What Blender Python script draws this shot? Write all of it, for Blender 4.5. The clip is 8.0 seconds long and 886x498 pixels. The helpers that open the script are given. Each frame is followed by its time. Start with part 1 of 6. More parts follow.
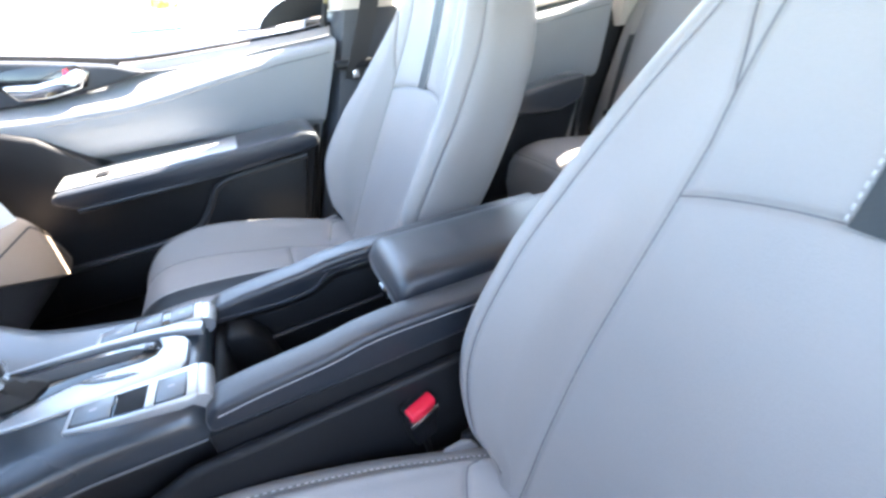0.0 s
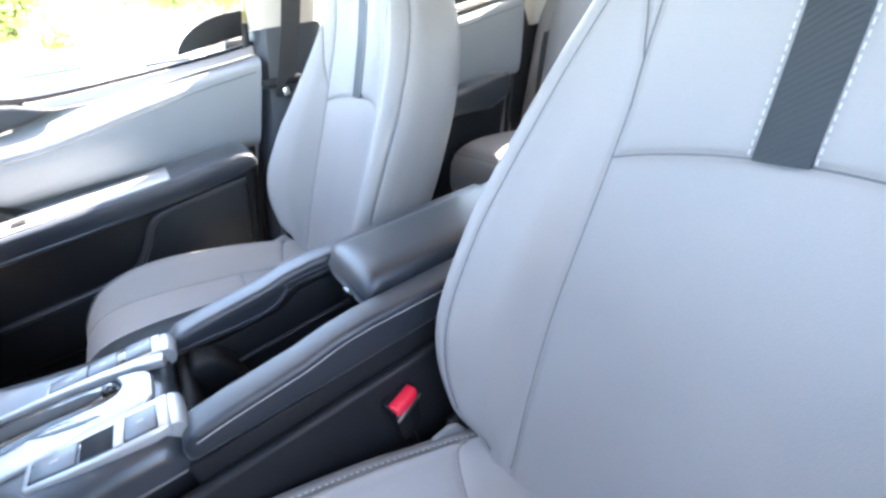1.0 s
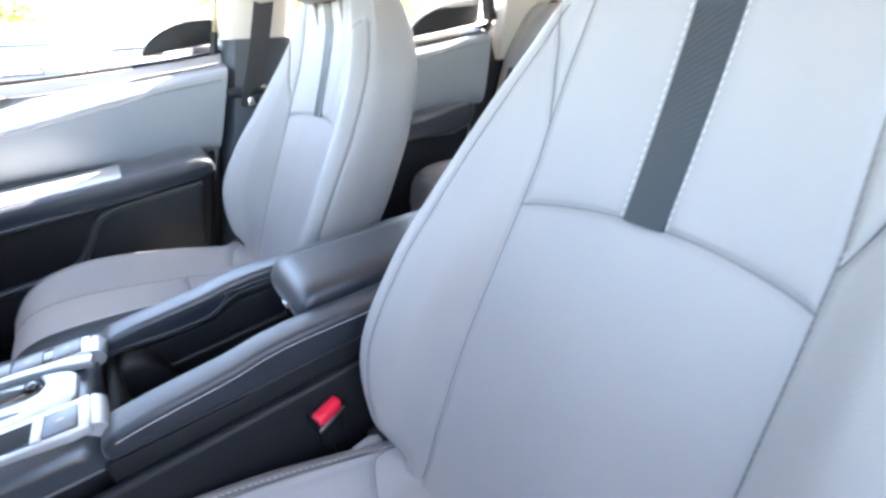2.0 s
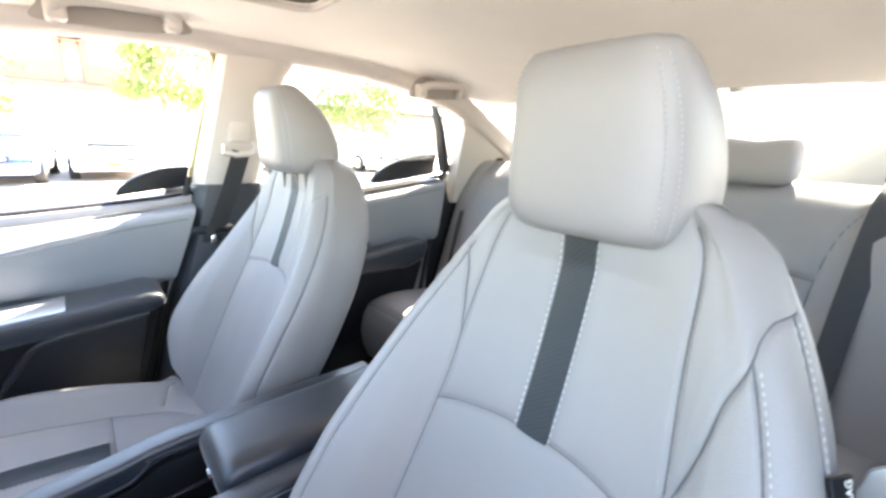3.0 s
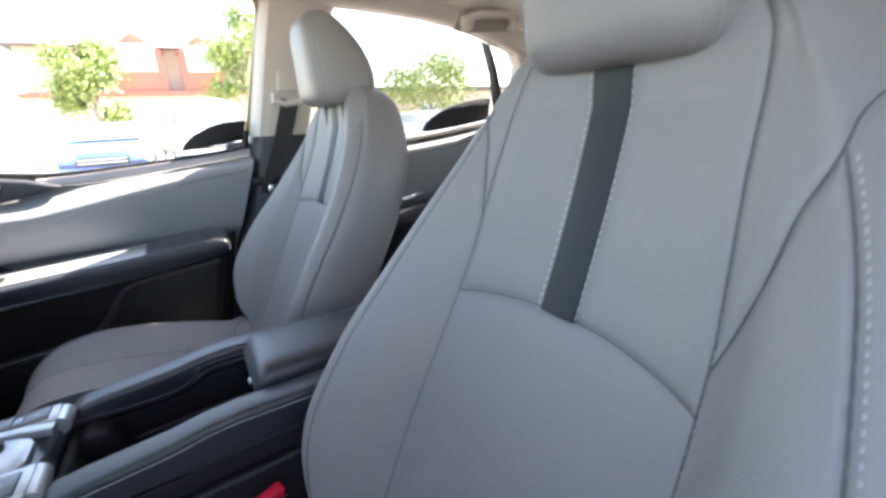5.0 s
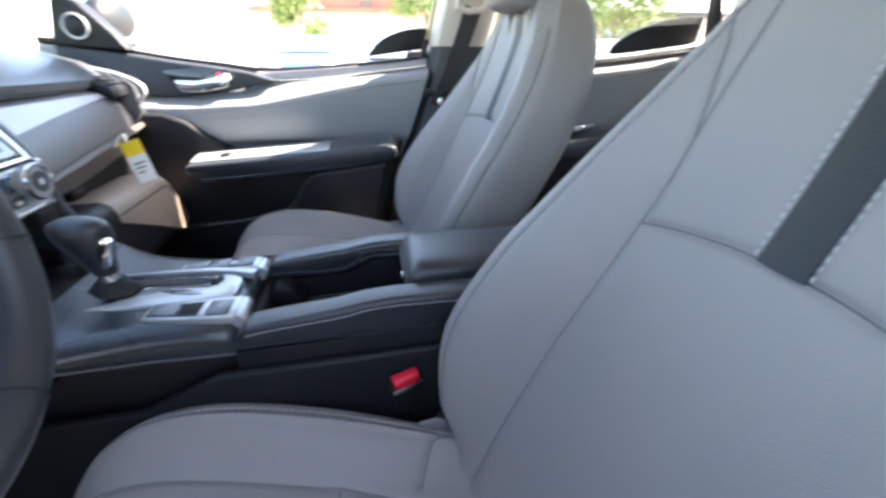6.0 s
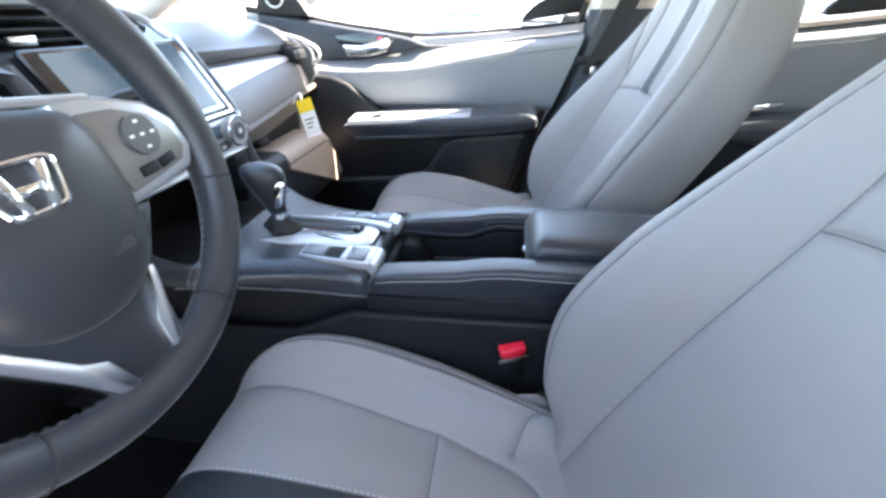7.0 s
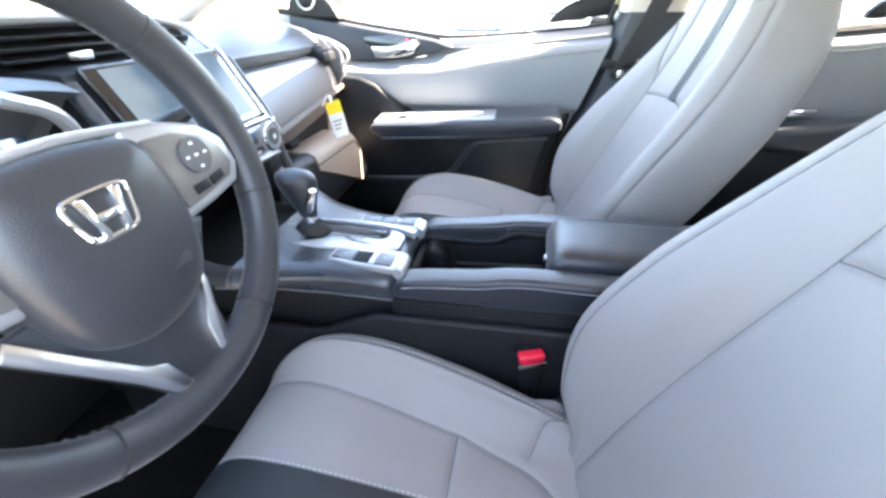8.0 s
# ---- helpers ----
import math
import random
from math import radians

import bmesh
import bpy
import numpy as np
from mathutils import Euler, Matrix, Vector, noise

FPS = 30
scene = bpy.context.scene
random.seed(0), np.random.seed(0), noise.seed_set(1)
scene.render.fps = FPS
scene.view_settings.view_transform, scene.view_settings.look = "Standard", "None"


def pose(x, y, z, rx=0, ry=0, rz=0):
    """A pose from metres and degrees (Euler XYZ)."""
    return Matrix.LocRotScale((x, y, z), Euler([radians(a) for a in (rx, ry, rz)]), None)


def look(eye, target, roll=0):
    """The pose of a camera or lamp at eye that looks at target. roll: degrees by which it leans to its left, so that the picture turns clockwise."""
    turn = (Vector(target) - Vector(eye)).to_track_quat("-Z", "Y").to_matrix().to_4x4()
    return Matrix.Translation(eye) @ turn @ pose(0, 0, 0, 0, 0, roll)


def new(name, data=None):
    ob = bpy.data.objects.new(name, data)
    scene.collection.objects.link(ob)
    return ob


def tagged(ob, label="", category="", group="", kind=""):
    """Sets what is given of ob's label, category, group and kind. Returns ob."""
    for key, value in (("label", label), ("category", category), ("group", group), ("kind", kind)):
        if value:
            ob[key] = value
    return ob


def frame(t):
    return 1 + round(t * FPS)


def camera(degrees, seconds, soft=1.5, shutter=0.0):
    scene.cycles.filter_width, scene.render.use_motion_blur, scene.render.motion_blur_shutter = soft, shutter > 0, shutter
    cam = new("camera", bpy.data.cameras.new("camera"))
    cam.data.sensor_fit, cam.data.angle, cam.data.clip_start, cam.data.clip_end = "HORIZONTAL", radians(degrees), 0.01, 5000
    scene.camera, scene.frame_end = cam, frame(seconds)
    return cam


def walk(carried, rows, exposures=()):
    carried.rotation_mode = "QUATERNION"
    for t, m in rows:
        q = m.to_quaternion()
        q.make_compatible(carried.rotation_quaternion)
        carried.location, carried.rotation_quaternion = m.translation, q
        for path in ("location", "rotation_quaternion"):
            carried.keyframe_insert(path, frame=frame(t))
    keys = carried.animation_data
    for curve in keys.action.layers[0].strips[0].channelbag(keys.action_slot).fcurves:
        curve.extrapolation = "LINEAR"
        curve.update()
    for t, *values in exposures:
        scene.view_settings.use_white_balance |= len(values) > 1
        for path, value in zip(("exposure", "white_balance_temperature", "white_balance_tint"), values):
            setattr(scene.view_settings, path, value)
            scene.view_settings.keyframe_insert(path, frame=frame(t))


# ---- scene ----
cam = camera(93.8, 8.0, soft=2.85, shutter=0.4)
PATH = [
    (0, (-0.288, -0.082, 1.004), (0.372, 1.512, -0.008), -5.1),
    (0.5, (-0.301, -0.098, 1.004), (0.508, 1.433, 0.003), -9.0),
    (1, (-0.309, -0.097, 0.992), (0.567, 1.402, 0.0), -9.4),
    (1.2, (-0.305, -0.094, 0.989), (0.556, 1.387, -0.043), -8.7),
    (2.3, (-0.285, -0.167, 1.055), (0.852, 1.246, 0.211), 0.8),
    (2.5, (-0.281, -0.171, 1.084), (0.917, 1.276, 0.399), 2.5),
    (3, (-0.274, -0.195, 1.14), (1.006, 1.26, 0.647), 2.0),
    (3.5, (-0.25, -0.234, 1.156), (1.102, 1.162, 0.686), 0.7),
    (4, (-0.218, -0.263, 1.138), (0.976, 1.257, 0.624), -1.5),
    (4.2, (-0.209, -0.264, 1.121), (0.909, 1.311, 0.603), -1.8),
    (5.3, (-0.218, -0.199, 1.001), (0.677, 1.459, 0.334), -2.0),
    (5.5, (-0.228, -0.196, 0.994), (0.555, 1.484, 0.242), 0.4),
    (6, (-0.232, -0.189, 0.996), (0.086, 1.591, 0.14), 0.1),
    (6.5, (-0.231, -0.185, 0.998), (-0.346, 1.598, 0.099), -0.9),
    (7, (-0.232, -0.194, 1.001), (-0.502, 1.528, 0.02), -0.6),
    (7.5, (-0.235, -0.205, 1.007), (-0.559, 1.465, -0.045), -0.8),
    (8, (-0.237, -0.203, 1.03), (-0.595, 1.485, 0.019), -0.7),
]
walk(cam, [(t, look(eye, target, roll)) for t, eye, target, roll in PATH], exposures=[(0, 4.87, 7150, 12), (1.2, 4.87, 7200, 13), (2.5, 4.72, 7400, 14), (3.0, 4.50, 7550, 14), (3.5, 4.35, 7700, 15), (4.2, 3.98, 7800, 16), (5.3, 3.40, 7250, 14), (6, 3.72, 7200, 12), (6.5, 4.04, 7250, 12), (8, 4.83, 7450, 13)])

# ---- world, sun ----
SUN_TO = Vector((0.88, 0.18, 0.95)).normalized()
world = bpy.data.worlds.new("sky")
scene.world = world
world.use_nodes = True
_n = world.node_tree.nodes
_sky = _n.new("ShaderNodeTexSky")
_sky.sky_type, _sky.sun_disc = "NISHITA", False
_sky.sun_elevation = math.asin(SUN_TO.z)
_sky.sun_rotation = math.atan2(SUN_TO.x, SUN_TO.y)
world.node_tree.links.new(_sky.outputs[0], _n["Background"].inputs[0])
_n["Background"].inputs[1].default_value = 0.15
sun_data = bpy.data.lights.new("sun", "SUN")
sun_data.energy, sun_data.angle, sun_data.color = 5.0, radians(0.6), (1.0, 0.95, 0.88)
sun = new("sun", sun_data)
sun.matrix_world = look(SUN_TO * 20, (0, 0, 0))


# ---- materials ----
def material(name, colour, rough=0.5, metal=0.0, grain=300.0, bump=0.15, depth=0.0006, vary=0.08, blotch=6.0, spec=0.5, weave=False, coat=0.0, sheen=0.0):
    """A surface with tone that wanders at two scales and a fine relief."""
    m = bpy.data.materials.new(name)
    m.use_nodes = True
    t = m.node_tree
    b = t.nodes["Principled BSDF"]
    b.inputs["Metallic"].default_value = metal
    b.inputs["Specular IOR Level"].default_value = spec
    b.inputs["Coat Weight"].default_value = coat
    b.inputs["Sheen Weight"].default_value, b.inputs["Sheen Roughness"].default_value = sheen, 0.4
    co = t.nodes.new("ShaderNodeTexCoord")

    def noise_at(scale, detail):
        n = t.nodes.new("ShaderNodeTexNoise")
        n.inputs["Scale"].default_value, n.inputs["Detail"].default_value = scale, detail
        t.links.new(co.outputs["Object"], n.inputs["Vector"])
        return n

    big, fine = noise_at(blotch, 4), noise_at(grain, 2)
    mix = t.nodes.new("ShaderNodeMath")
    mix.operation = "MULTIPLY_ADD"
    t.links.new(fine.outputs["Fac"], mix.inputs[0])
    mix.inputs[1].default_value = 0.4
    t.links.new(big.outputs["Fac"], mix.inputs[2])
    ramp = t.nodes.new("ShaderNodeMapRange")
    ramp.inputs["From Min"].default_value, ramp.inputs["From Max"].default_value = 0.4, 1.0
    ramp.inputs["To Min"].default_value, ramp.inputs["To Max"].default_value = 1 - vary, 1 + vary
    t.links.new(mix.outputs[0], ramp.inputs["Value"])
    tone = t.nodes.new("ShaderNodeVectorMath")
    tone.operation = "SCALE"
    tone.inputs[0].default_value = colour
    t.links.new(ramp.outputs[0], tone.inputs["Scale"])
    t.links.new(tone.outputs[0], b.inputs["Base Color"])
    rr = t.nodes.new("ShaderNodeMapRange")
    rr.inputs["To Min"].default_value, rr.inputs["To Max"].default_value = max(0.02, rough - 0.08), min(1, rough + 0.08)
    t.links.new(big.outputs["Fac"], rr.inputs["Value"])
    t.links.new(rr.outputs[0], b.inputs["Roughness"])
    if bump:
        bp = t.nodes.new("ShaderNodeBump")
        bp.inputs["Strength"].default_value, bp.inputs["Distance"].default_value = bump, depth
        src = fine.outputs["Fac"]
        if weave:
            w = t.nodes.new("ShaderNodeTexWave")
            w.wave_type, w.bands_direction = "BANDS", "DIAGONAL"
            w.inputs["Scale"].default_value, w.inputs["Distortion"].default_value = 90.0, 0.4
            t.links.new(co.outputs["Object"], w.inputs["Vector"])
            src = w.outputs["Fac"]
        else:
            v = t.nodes.new("ShaderNodeTexVoronoi")
            v.inputs["Scale"].default_value = grain * 2
            t.links.new(co.outputs["Object"], v.inputs["Vector"])
            src = v.outputs["Distance"]
        t.links.new(src, bp.inputs["Height"])
        t.links.new(bp.outputs[0], b.inputs["Normal"])
    return m


GREY = material("grey_leather", (0.229, 0.2185, 0.219), 0.45, grain=420, bump=0.25, vary=0.05, spec=0.4)
GREY_DK = material("dark_band", (0.017, 0.021, 0.024), 0.50, spec=0.35, bump=0.24, depth=0.0006, vary=0.12, weave=True)
SEAM = material("seam_thread", (0.10, 0.10, 0.106), 0.8, bump=0)
THREAD = material("pale_thread", (0.46, 0.46, 0.46), 0.7, bump=0)
THREAD_DK = material("grey_thread", (0.11, 0.11, 0.12), 0.7, bump=0)
BLACK = material("black_plastic", (0.0105, 0.011, 0.013), 0.45, grain=500, bump=0.25, vary=0.12, spec=0.25)
PAD = material("black_leather", (0.015, 0.018, 0.025), 0.36, grain=420, bump=0.2, vary=0.1, sheen=0.2, spec=0.6)
WHEELSKIN = material("wheel_leather", (0.024, 0.026, 0.031), 0.42, grain=420, bump=0.2, vary=0.1, sheen=0.10, spec=0.5)
DEEP = material("matt_black_plastic", (0.006, 0.006, 0.007), 0.65, bump=0.1, spec=0.2)
SATIN = material("satin_silver_paint", (0.44, 0.455, 0.47), 0.32, metal=0.55, bump=0.04, grain=900, vary=0.04)
SPOKE = material("dark_silver_spoke", (0.20, 0.19, 0.18), 0.35, metal=0.4, bump=0.04, vary=0.05)
LILAC = material("lilac_grey_strip", (0.27, 0.255, 0.275), 0.35, metal=0.3, grain=600, bump=0.08, vary=0.06)
SURROUND = material("satin_black_surround", (0.020, 0.026, 0.034), 0.30, grain=400, bump=0.08, vary=0.1, spec=0.55, coat=0.1)
SWITCHGREY = material("dark_satin_grey", (0.085, 0.085, 0.09), 0.35, bump=0.1, vary=0.08)
SWITCHBLUE = material("blue_grey_switch", (0.11, 0.125, 0.14), 0.32, bump=0.05, vary=0.08, spec=0.6)
DOORGREY = material("grey_door_vinyl", (0.235, 0.245, 0.26), 0.5, grain=420, bump=0.3, vary=0.05)
BEZEL = material("dark_bezel_plastic", (0.028, 0.032, 0.040), 0.5, grain=400, bump=0.12, vary=0.1, spec=0.3)
PILLAR = material("dark_grey_pillar_plastic", (0.036, 0.041, 0.050), 0.5, grain=500, bump=0.2, vary=0.1, spec=0.4)
CHROME = material("satin_silver", (0.72, 0.73, 0.74), 0.24, metal=1.0, grain=900, bump=0.05, vary=0.04)
CHROME2 = material("polished_chrome", (0.85, 0.86, 0.87), 0.08, metal=1.0, bump=0)
BEIGE = material("headliner_cloth", (0.80, 0.765, 0.715), 0.9, grain=900, bump=0.4, vary=0.04, spec=0.2)
TRIM = material("pale_pillar_plastic", (0.55, 0.51, 0.47), 0.55, grain=600, bump=0.2, vary=0.04)
CARPET = material("black_carpet", (0.010, 0.010, 0.011), 0.95, grain=1200, bump=1.0, depth=0.003, vary=0.3, spec=0.1)
WEB = material("black_webbing", (0.03, 0.031, 0.034), 0.6, grain=900, bump=0.5, vary=0.1)
RED = material("red_button", (0.75, 0.02, 0.05), 0.22, bump=0)
RUBBER = material("black_rubber", (0.015, 0.015, 0.016), 0.7, bump=0.1)
GLOSS = material("gloss_black", (0.008, 0.008, 0.009), 0.12, bump=0, coat=0.5)
DASHGREY = material("grey_dash_panel", (0.055, 0.054, 0.058), 0.45, grain=300, bump=0.3, vary=0.08)
DASHTOP = material("dark_dash_vinyl", (0.034, 0.039, 0.047), 0.36, grain=400, bump=0.18, vary=0.1, sheen=0.1, spec=0.6)
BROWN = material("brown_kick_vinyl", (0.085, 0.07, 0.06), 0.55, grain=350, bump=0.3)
# tan colour standing in for sunlight on the black glovebox plastic
TAN_SUN = material("tan_kick_vinyl", (0.22, 0.175, 0.142), 0.55, grain=350, bump=0.3)
WHITE = material("white_card", (0.8, 0.8, 0.78), 0.6, bump=0)
YELLOW = material("yellow_card", (0.85, 0.6, 0.02), 0.6, bump=0)
PAINT = material("silver_car_paint", (0.55, 0.55, 0.56), 0.25, metal=0.4, bump=0, coat=1.0)
SCREEN = material("display_glass", (0.05, 0.085, 0.12), 0.08, bump=0, spec=0.7, coat=0.4)
DISPLAY = material("lit_display", (0.03, 0.05, 0.07), 0.22, bump=0, spec=0.25)
# noise-mottled bluish emission stands for the picture and reflections on the screen
DISPLAY.node_tree.nodes["Principled BSDF"].inputs["Emission Color"].default_value = (0.36, 0.55, 0.75, 1)
DISPLAY.node_tree.nodes["Principled BSDF"].inputs["Emission Strength"].default_value = 0.016
_t = DISPLAY.node_tree
_co, _no, _ra = (_t.nodes.new("ShaderNode" + k) for k in ("TexCoord", "TexNoise", "ValToRGB"))
_no.inputs["Scale"].default_value, _no.inputs["Detail"].default_value = 14.0, 1.0
_ra.color_ramp.elements[0].position, _ra.color_ramp.elements[0].color = 0.40, (0.10, 0.22, 0.33, 1)
_ra.color_ramp.elements[1].position, _ra.color_ramp.elements[1].color = 0.62, (0.62, 0.80, 0.95, 1)
_t.links.new(_co.outputs["Object"], _no.inputs["Vector"])
_t.links.new(_no.outputs["Fac"], _ra.inputs["Fac"])
_t.links.new(_ra.outputs["Color"], _t.nodes["Principled BSDF"].inputs["Emission Color"])
ASPHALT = material("asphalt", (0.40, 0.345, 0.30), 0.9, grain=60, bump=0.8, depth=0.01, vary=0.25, blotch=0.4)


def glass_material(name, tint, rough=0.0):
    m = bpy.data.materials.new(name)
    m.use_nodes = True
    t = m.node_tree
    t.nodes.remove(t.nodes["Principled BSDF"])
    g, tr, mix, fr = (t.nodes.new("ShaderNode" + k) for k in ("BsdfGlossy", "BsdfTransparent", "MixShader", "Fresnel"))
    g.inputs["Roughness"].default_value = rough
    tr.inputs[0].default_value = (*tint, 1)
    fr.inputs["IOR"].default_value = 1.4
    t.links.new(fr.outputs[0], mix.inputs[0])
    t.links.new(tr.outputs[0], mix.inputs[1])
    t.links.new(g.outputs[0], mix.inputs[2])
    t.links.new(mix.outputs[0], t.nodes["Material Output"].inputs[0])
    return m


GLASS = glass_material("car_glass", (0.93, 0.96, 0.94))
# rear window tint deepened to dim the sun on the bench top
TINTED = glass_material("tinted_car_glass", (0.17, 0.185, 0.178))
# darkened front glass, added only to cut the light on the driver seat
HALF_TINT = glass_material("lightly_tinted_glass", (0.60, 0.64, 0.62))
# rear door glass darkened to lower the light on the bench
REAR_TINT = glass_material("tinted_rear_door_glass", (0.52, 0.55, 0.535))


# ---- builders ----
def ease(x, xs, ys):
    """Smooth curve through a table (Catmull-Rom on uneven steps)."""
    if x <= xs[0]:
        return ys[0]
    if x >= xs[-1]:
        return ys[-1]
    i = max(k for k in range(len(xs) - 1) if xs[k] <= x)
    h = xs[i + 1] - xs[i]
    t = (x - xs[i]) / h

    def slope(k):
        if k == 0 or k == len(xs) - 1:
            a, b = (0, 1) if k == 0 else (k - 1, k)
            return (ys[b] - ys[a]) / (xs[b] - xs[a])
        return (ys[k + 1] - ys[k - 1]) / (xs[k + 1] - xs[k - 1])

    m0, m1 = slope(i) * h, slope(i + 1) * h
    return (2*t**3 - 3*t**2 + 1) * ys[i] + (t**3 - 2*t**2 + t) * m0 + (-2*t**3 + 3*t**2) * ys[i + 1] + (t**3 - t**2) * m1


def spline(pts, n, closed=False):
    """n points along a smooth line through pts."""
    P = [Vector(p) for p in pts]
    m = len(P)
    segs = m if closed else m - 1
    out = []
    for k in range(n):
        s = k * segs / (n if closed else n - 1)
        i = min(int(s), segs - 1)
        t = s - i
        if closed:
            a, b, c, d = P[(i - 1) % m], P[i % m], P[(i + 1) % m], P[(i + 2) % m]
        else:
            a, b, c, d = P[max(i - 1, 0)], P[i], P[i + 1], P[min(i + 2, m - 1)]
        out.append(0.5 * ((2*b) + (c - a)*t + (2*a - 5*b + 4*c - d)*t*t + (3*b - a - 3*c + d)*t**3))
    return out


def part(name, data, mat, parent=None, label="", smooth=True, angle=40):
    """One mesh object under a thing or under a part. data: a bmesh, or (verts, faces)."""
    if isinstance(data, bmesh.types.BMesh):
        me = bpy.data.meshes.new(name)
        bmesh.ops.recalc_face_normals(data, faces=data.faces)
        data.to_mesh(me)
        data.free()
    else:
        bm = bmesh.new()
        vs = [bm.verts.new(v) for v in data[0]]
        for f in data[1]:
            if len(set(f)) > 2:
                try:
                    bm.faces.new([vs[i] for i in f])
                except ValueError:
                    pass
        bmesh.ops.remove_doubles(bm, verts=bm.verts, dist=1e-6)
        bmesh.ops.recalc_face_normals(bm, faces=bm.faces)
        me = bpy.data.meshes.new(name)
        bm.to_mesh(me)
        bm.free()
    for m in (mat if isinstance(mat, (list, tuple)) else [mat]):
        me.materials.append(m)
    if smooth:
        me.shade_smooth()
        me.set_sharp_from_angle(angle=radians(angle))
    ob = new(name, me)
    if parent is not None:
        ob.parent = parent
    if label:
        ob["label"] = label
    return ob


def thing(name, label, category, group="", kind=""):
    return tagged(new(name), label, category, group, kind)


def box(x0, x1, y0, y1, z0, z1, r=0.004, seg=2):
    """A box with rounded edges."""
    bm = bmesh.new()
    bmesh.ops.create_cube(bm, size=1)
    for v in bm.verts:
        v.co = Vector(((x0 + x1) / 2 + v.co.x * (x1 - x0), (y0 + y1) / 2 + v.co.y * (y1 - y0), (z0 + z1) / 2 + v.co.z * (z1 - z0)))
    if r:
        bmesh.ops.bevel(bm, geom=bm.edges[:], offset=r, segments=seg, profile=0.5, affect="EDGES")
    return bm


def loft(rings, closed=True, caps=True):
    """Skin through rings of equal length."""
    n = len(rings[0])
    verts = [p for r in rings for p in r]
    faces = []
    for i in range(len(rings) - 1):
        for j in range(n if closed else n - 1):
            k = (j + 1) % n
            faces.append((i*n + j, i*n + k, (i + 1)*n + k, (i + 1)*n + j))
    if caps and closed:
        faces.append(tuple(range(n)))
        faces.append(tuple((len(rings) - 1)*n + j for j in range(n)))
    return verts, faces


def tube(pts, r, n=8, closed=False, flat=1.0, up=None):
    """A round bar along a line; r: a number or one for each point. flat squeezes it along its second axis."""
    P = [Vector(p) for p in pts]
    m = len(P)
    rings = []
    ref = Vector(up) if up else None
    for i in range(m):
        a = P[(i - 1) % m] if closed or i > 0 else P[i]
        b = P[(i + 1) % m] if closed or i < m - 1 else P[i]
        d = (b - a).normalized()
        if ref is None:
            ref = d.orthogonal().normalized()
        u = (ref - d * ref.dot(d)).normalized()
        if not up:
            ref = u
        v = d.cross(u)
        q = r[i] if isinstance(r, (list, tuple)) else r
        rings.append([P[i] + u * q * math.cos(2*math.pi*k/n) + v * q * flat * math.sin(2*math.pi*k/n) for k in range(n)])
    if closed:
        rings.append(rings[0])
    return loft(rings, caps=not closed)


def ribbon(pts, width, thick, side):
    """A flat band along a line; side: the way across it."""
    rings = []
    P = [Vector(p) for p in pts]
    for i, p in enumerate(P):
        d = (P[min(i + 1, len(P) - 1)] - P[max(i - 1, 0)]).normalized()
        s = side[i] if isinstance(side, list) else side
        s = Vector(s)
        s = (s - d * s.dot(d)).normalized()
        nrm = d.cross(s)
        w, h = s * width / 2, nrm * thick / 2
        rings.append([p - w - h, p + w - h, p + w + h, p - w + h])
    return loft(rings)


def prism(poly, axis, a0, a1, r=0.003, seg=2):
    """A polygon drawn in the plane across an axis, given thickness from a0 to a1, its edges rounded."""
    bm = bmesh.new()
    place = {"x": lambda p, a: (a, p[0], p[1]), "y": lambda p, a: (p[0], a, p[1]), "z": lambda p, a: (p[0], p[1], a)}[axis]
    lo = [bm.verts.new(place(p, a0)) for p in poly]
    hi = [bm.verts.new(place(p, a1)) for p in poly]
    bm.faces.new(lo)
    bm.faces.new(hi[::-1])
    n = len(poly)
    for i in range(n):
        bm.faces.new((lo[i], hi[i], hi[(i + 1) % n], lo[(i + 1) % n]))
    bmesh.ops.recalc_face_normals(bm, faces=bm.faces)
    if r:
        bmesh.ops.bevel(bm, geom=[e for e in bm.edges if e.calc_face_angle(0) > 0.5], offset=r, segments=seg, profile=0.5, affect="EDGES", clamp_overlap=True)
    return bm


def ball(c, rx, ry, rz, u=20, v=12):
    bm = bmesh.new()
    bmesh.ops.create_uvsphere(bm, u_segments=u, v_segments=v, radius=1)
    for w in bm.verts:
        w.co = Vector((c[0] + w.co.x * rx, c[1] + w.co.y * ry, c[2] + w.co.z * rz))
    return bm


def moved(data, m):
    """The same shape under a matrix."""
    if isinstance(data, bmesh.types.BMesh):
        bmesh.ops.transform(data, matrix=m, verts=data.verts)
        return data
    return [m @ Vector(v) for v in data[0]], data[1]


def joined(*datas):
    verts, faces = [], []
    for v, f in datas:
        k = len(verts)
        verts += [Vector(p) for p in v]
        faces += [tuple(i + k for i in q) for q in f]
    return verts, faces


def of(bm):
    """A bmesh as (verts, faces)."""
    bm.verts.index_update()
    out = [v.co.copy() for v in bm.verts], [tuple(v.index for v in f.verts) for f in bm.faces]
    bm.free()
    return out


# ---- front seats ----
THREAD_SOFT = material("soft_grey_thread", (0.34, 0.34, 0.345), 0.7, bump=0)
BACK_Z = [0.53, 0.57, 0.62, 0.71, 0.80, 0.86, 0.94, 1.00, 1.05, 1.08, 1.10]
BACK_X = [-0.155, -0.136, -0.113, -0.070, -0.028, 0.000, 0.033, 0.054, 0.069, 0.080, 0.090]
BACK_B = [0.000, 0.018, 0.058, 0.090, 0.078, 0.058, 0.030, 0.012, 0.003, 0.0, 0.0]
BACK_W = [0.155, 0.172, 0.195, 0.212, 0.216, 0.211, 0.195, 0.172, 0.146, 0.124, 0.092]
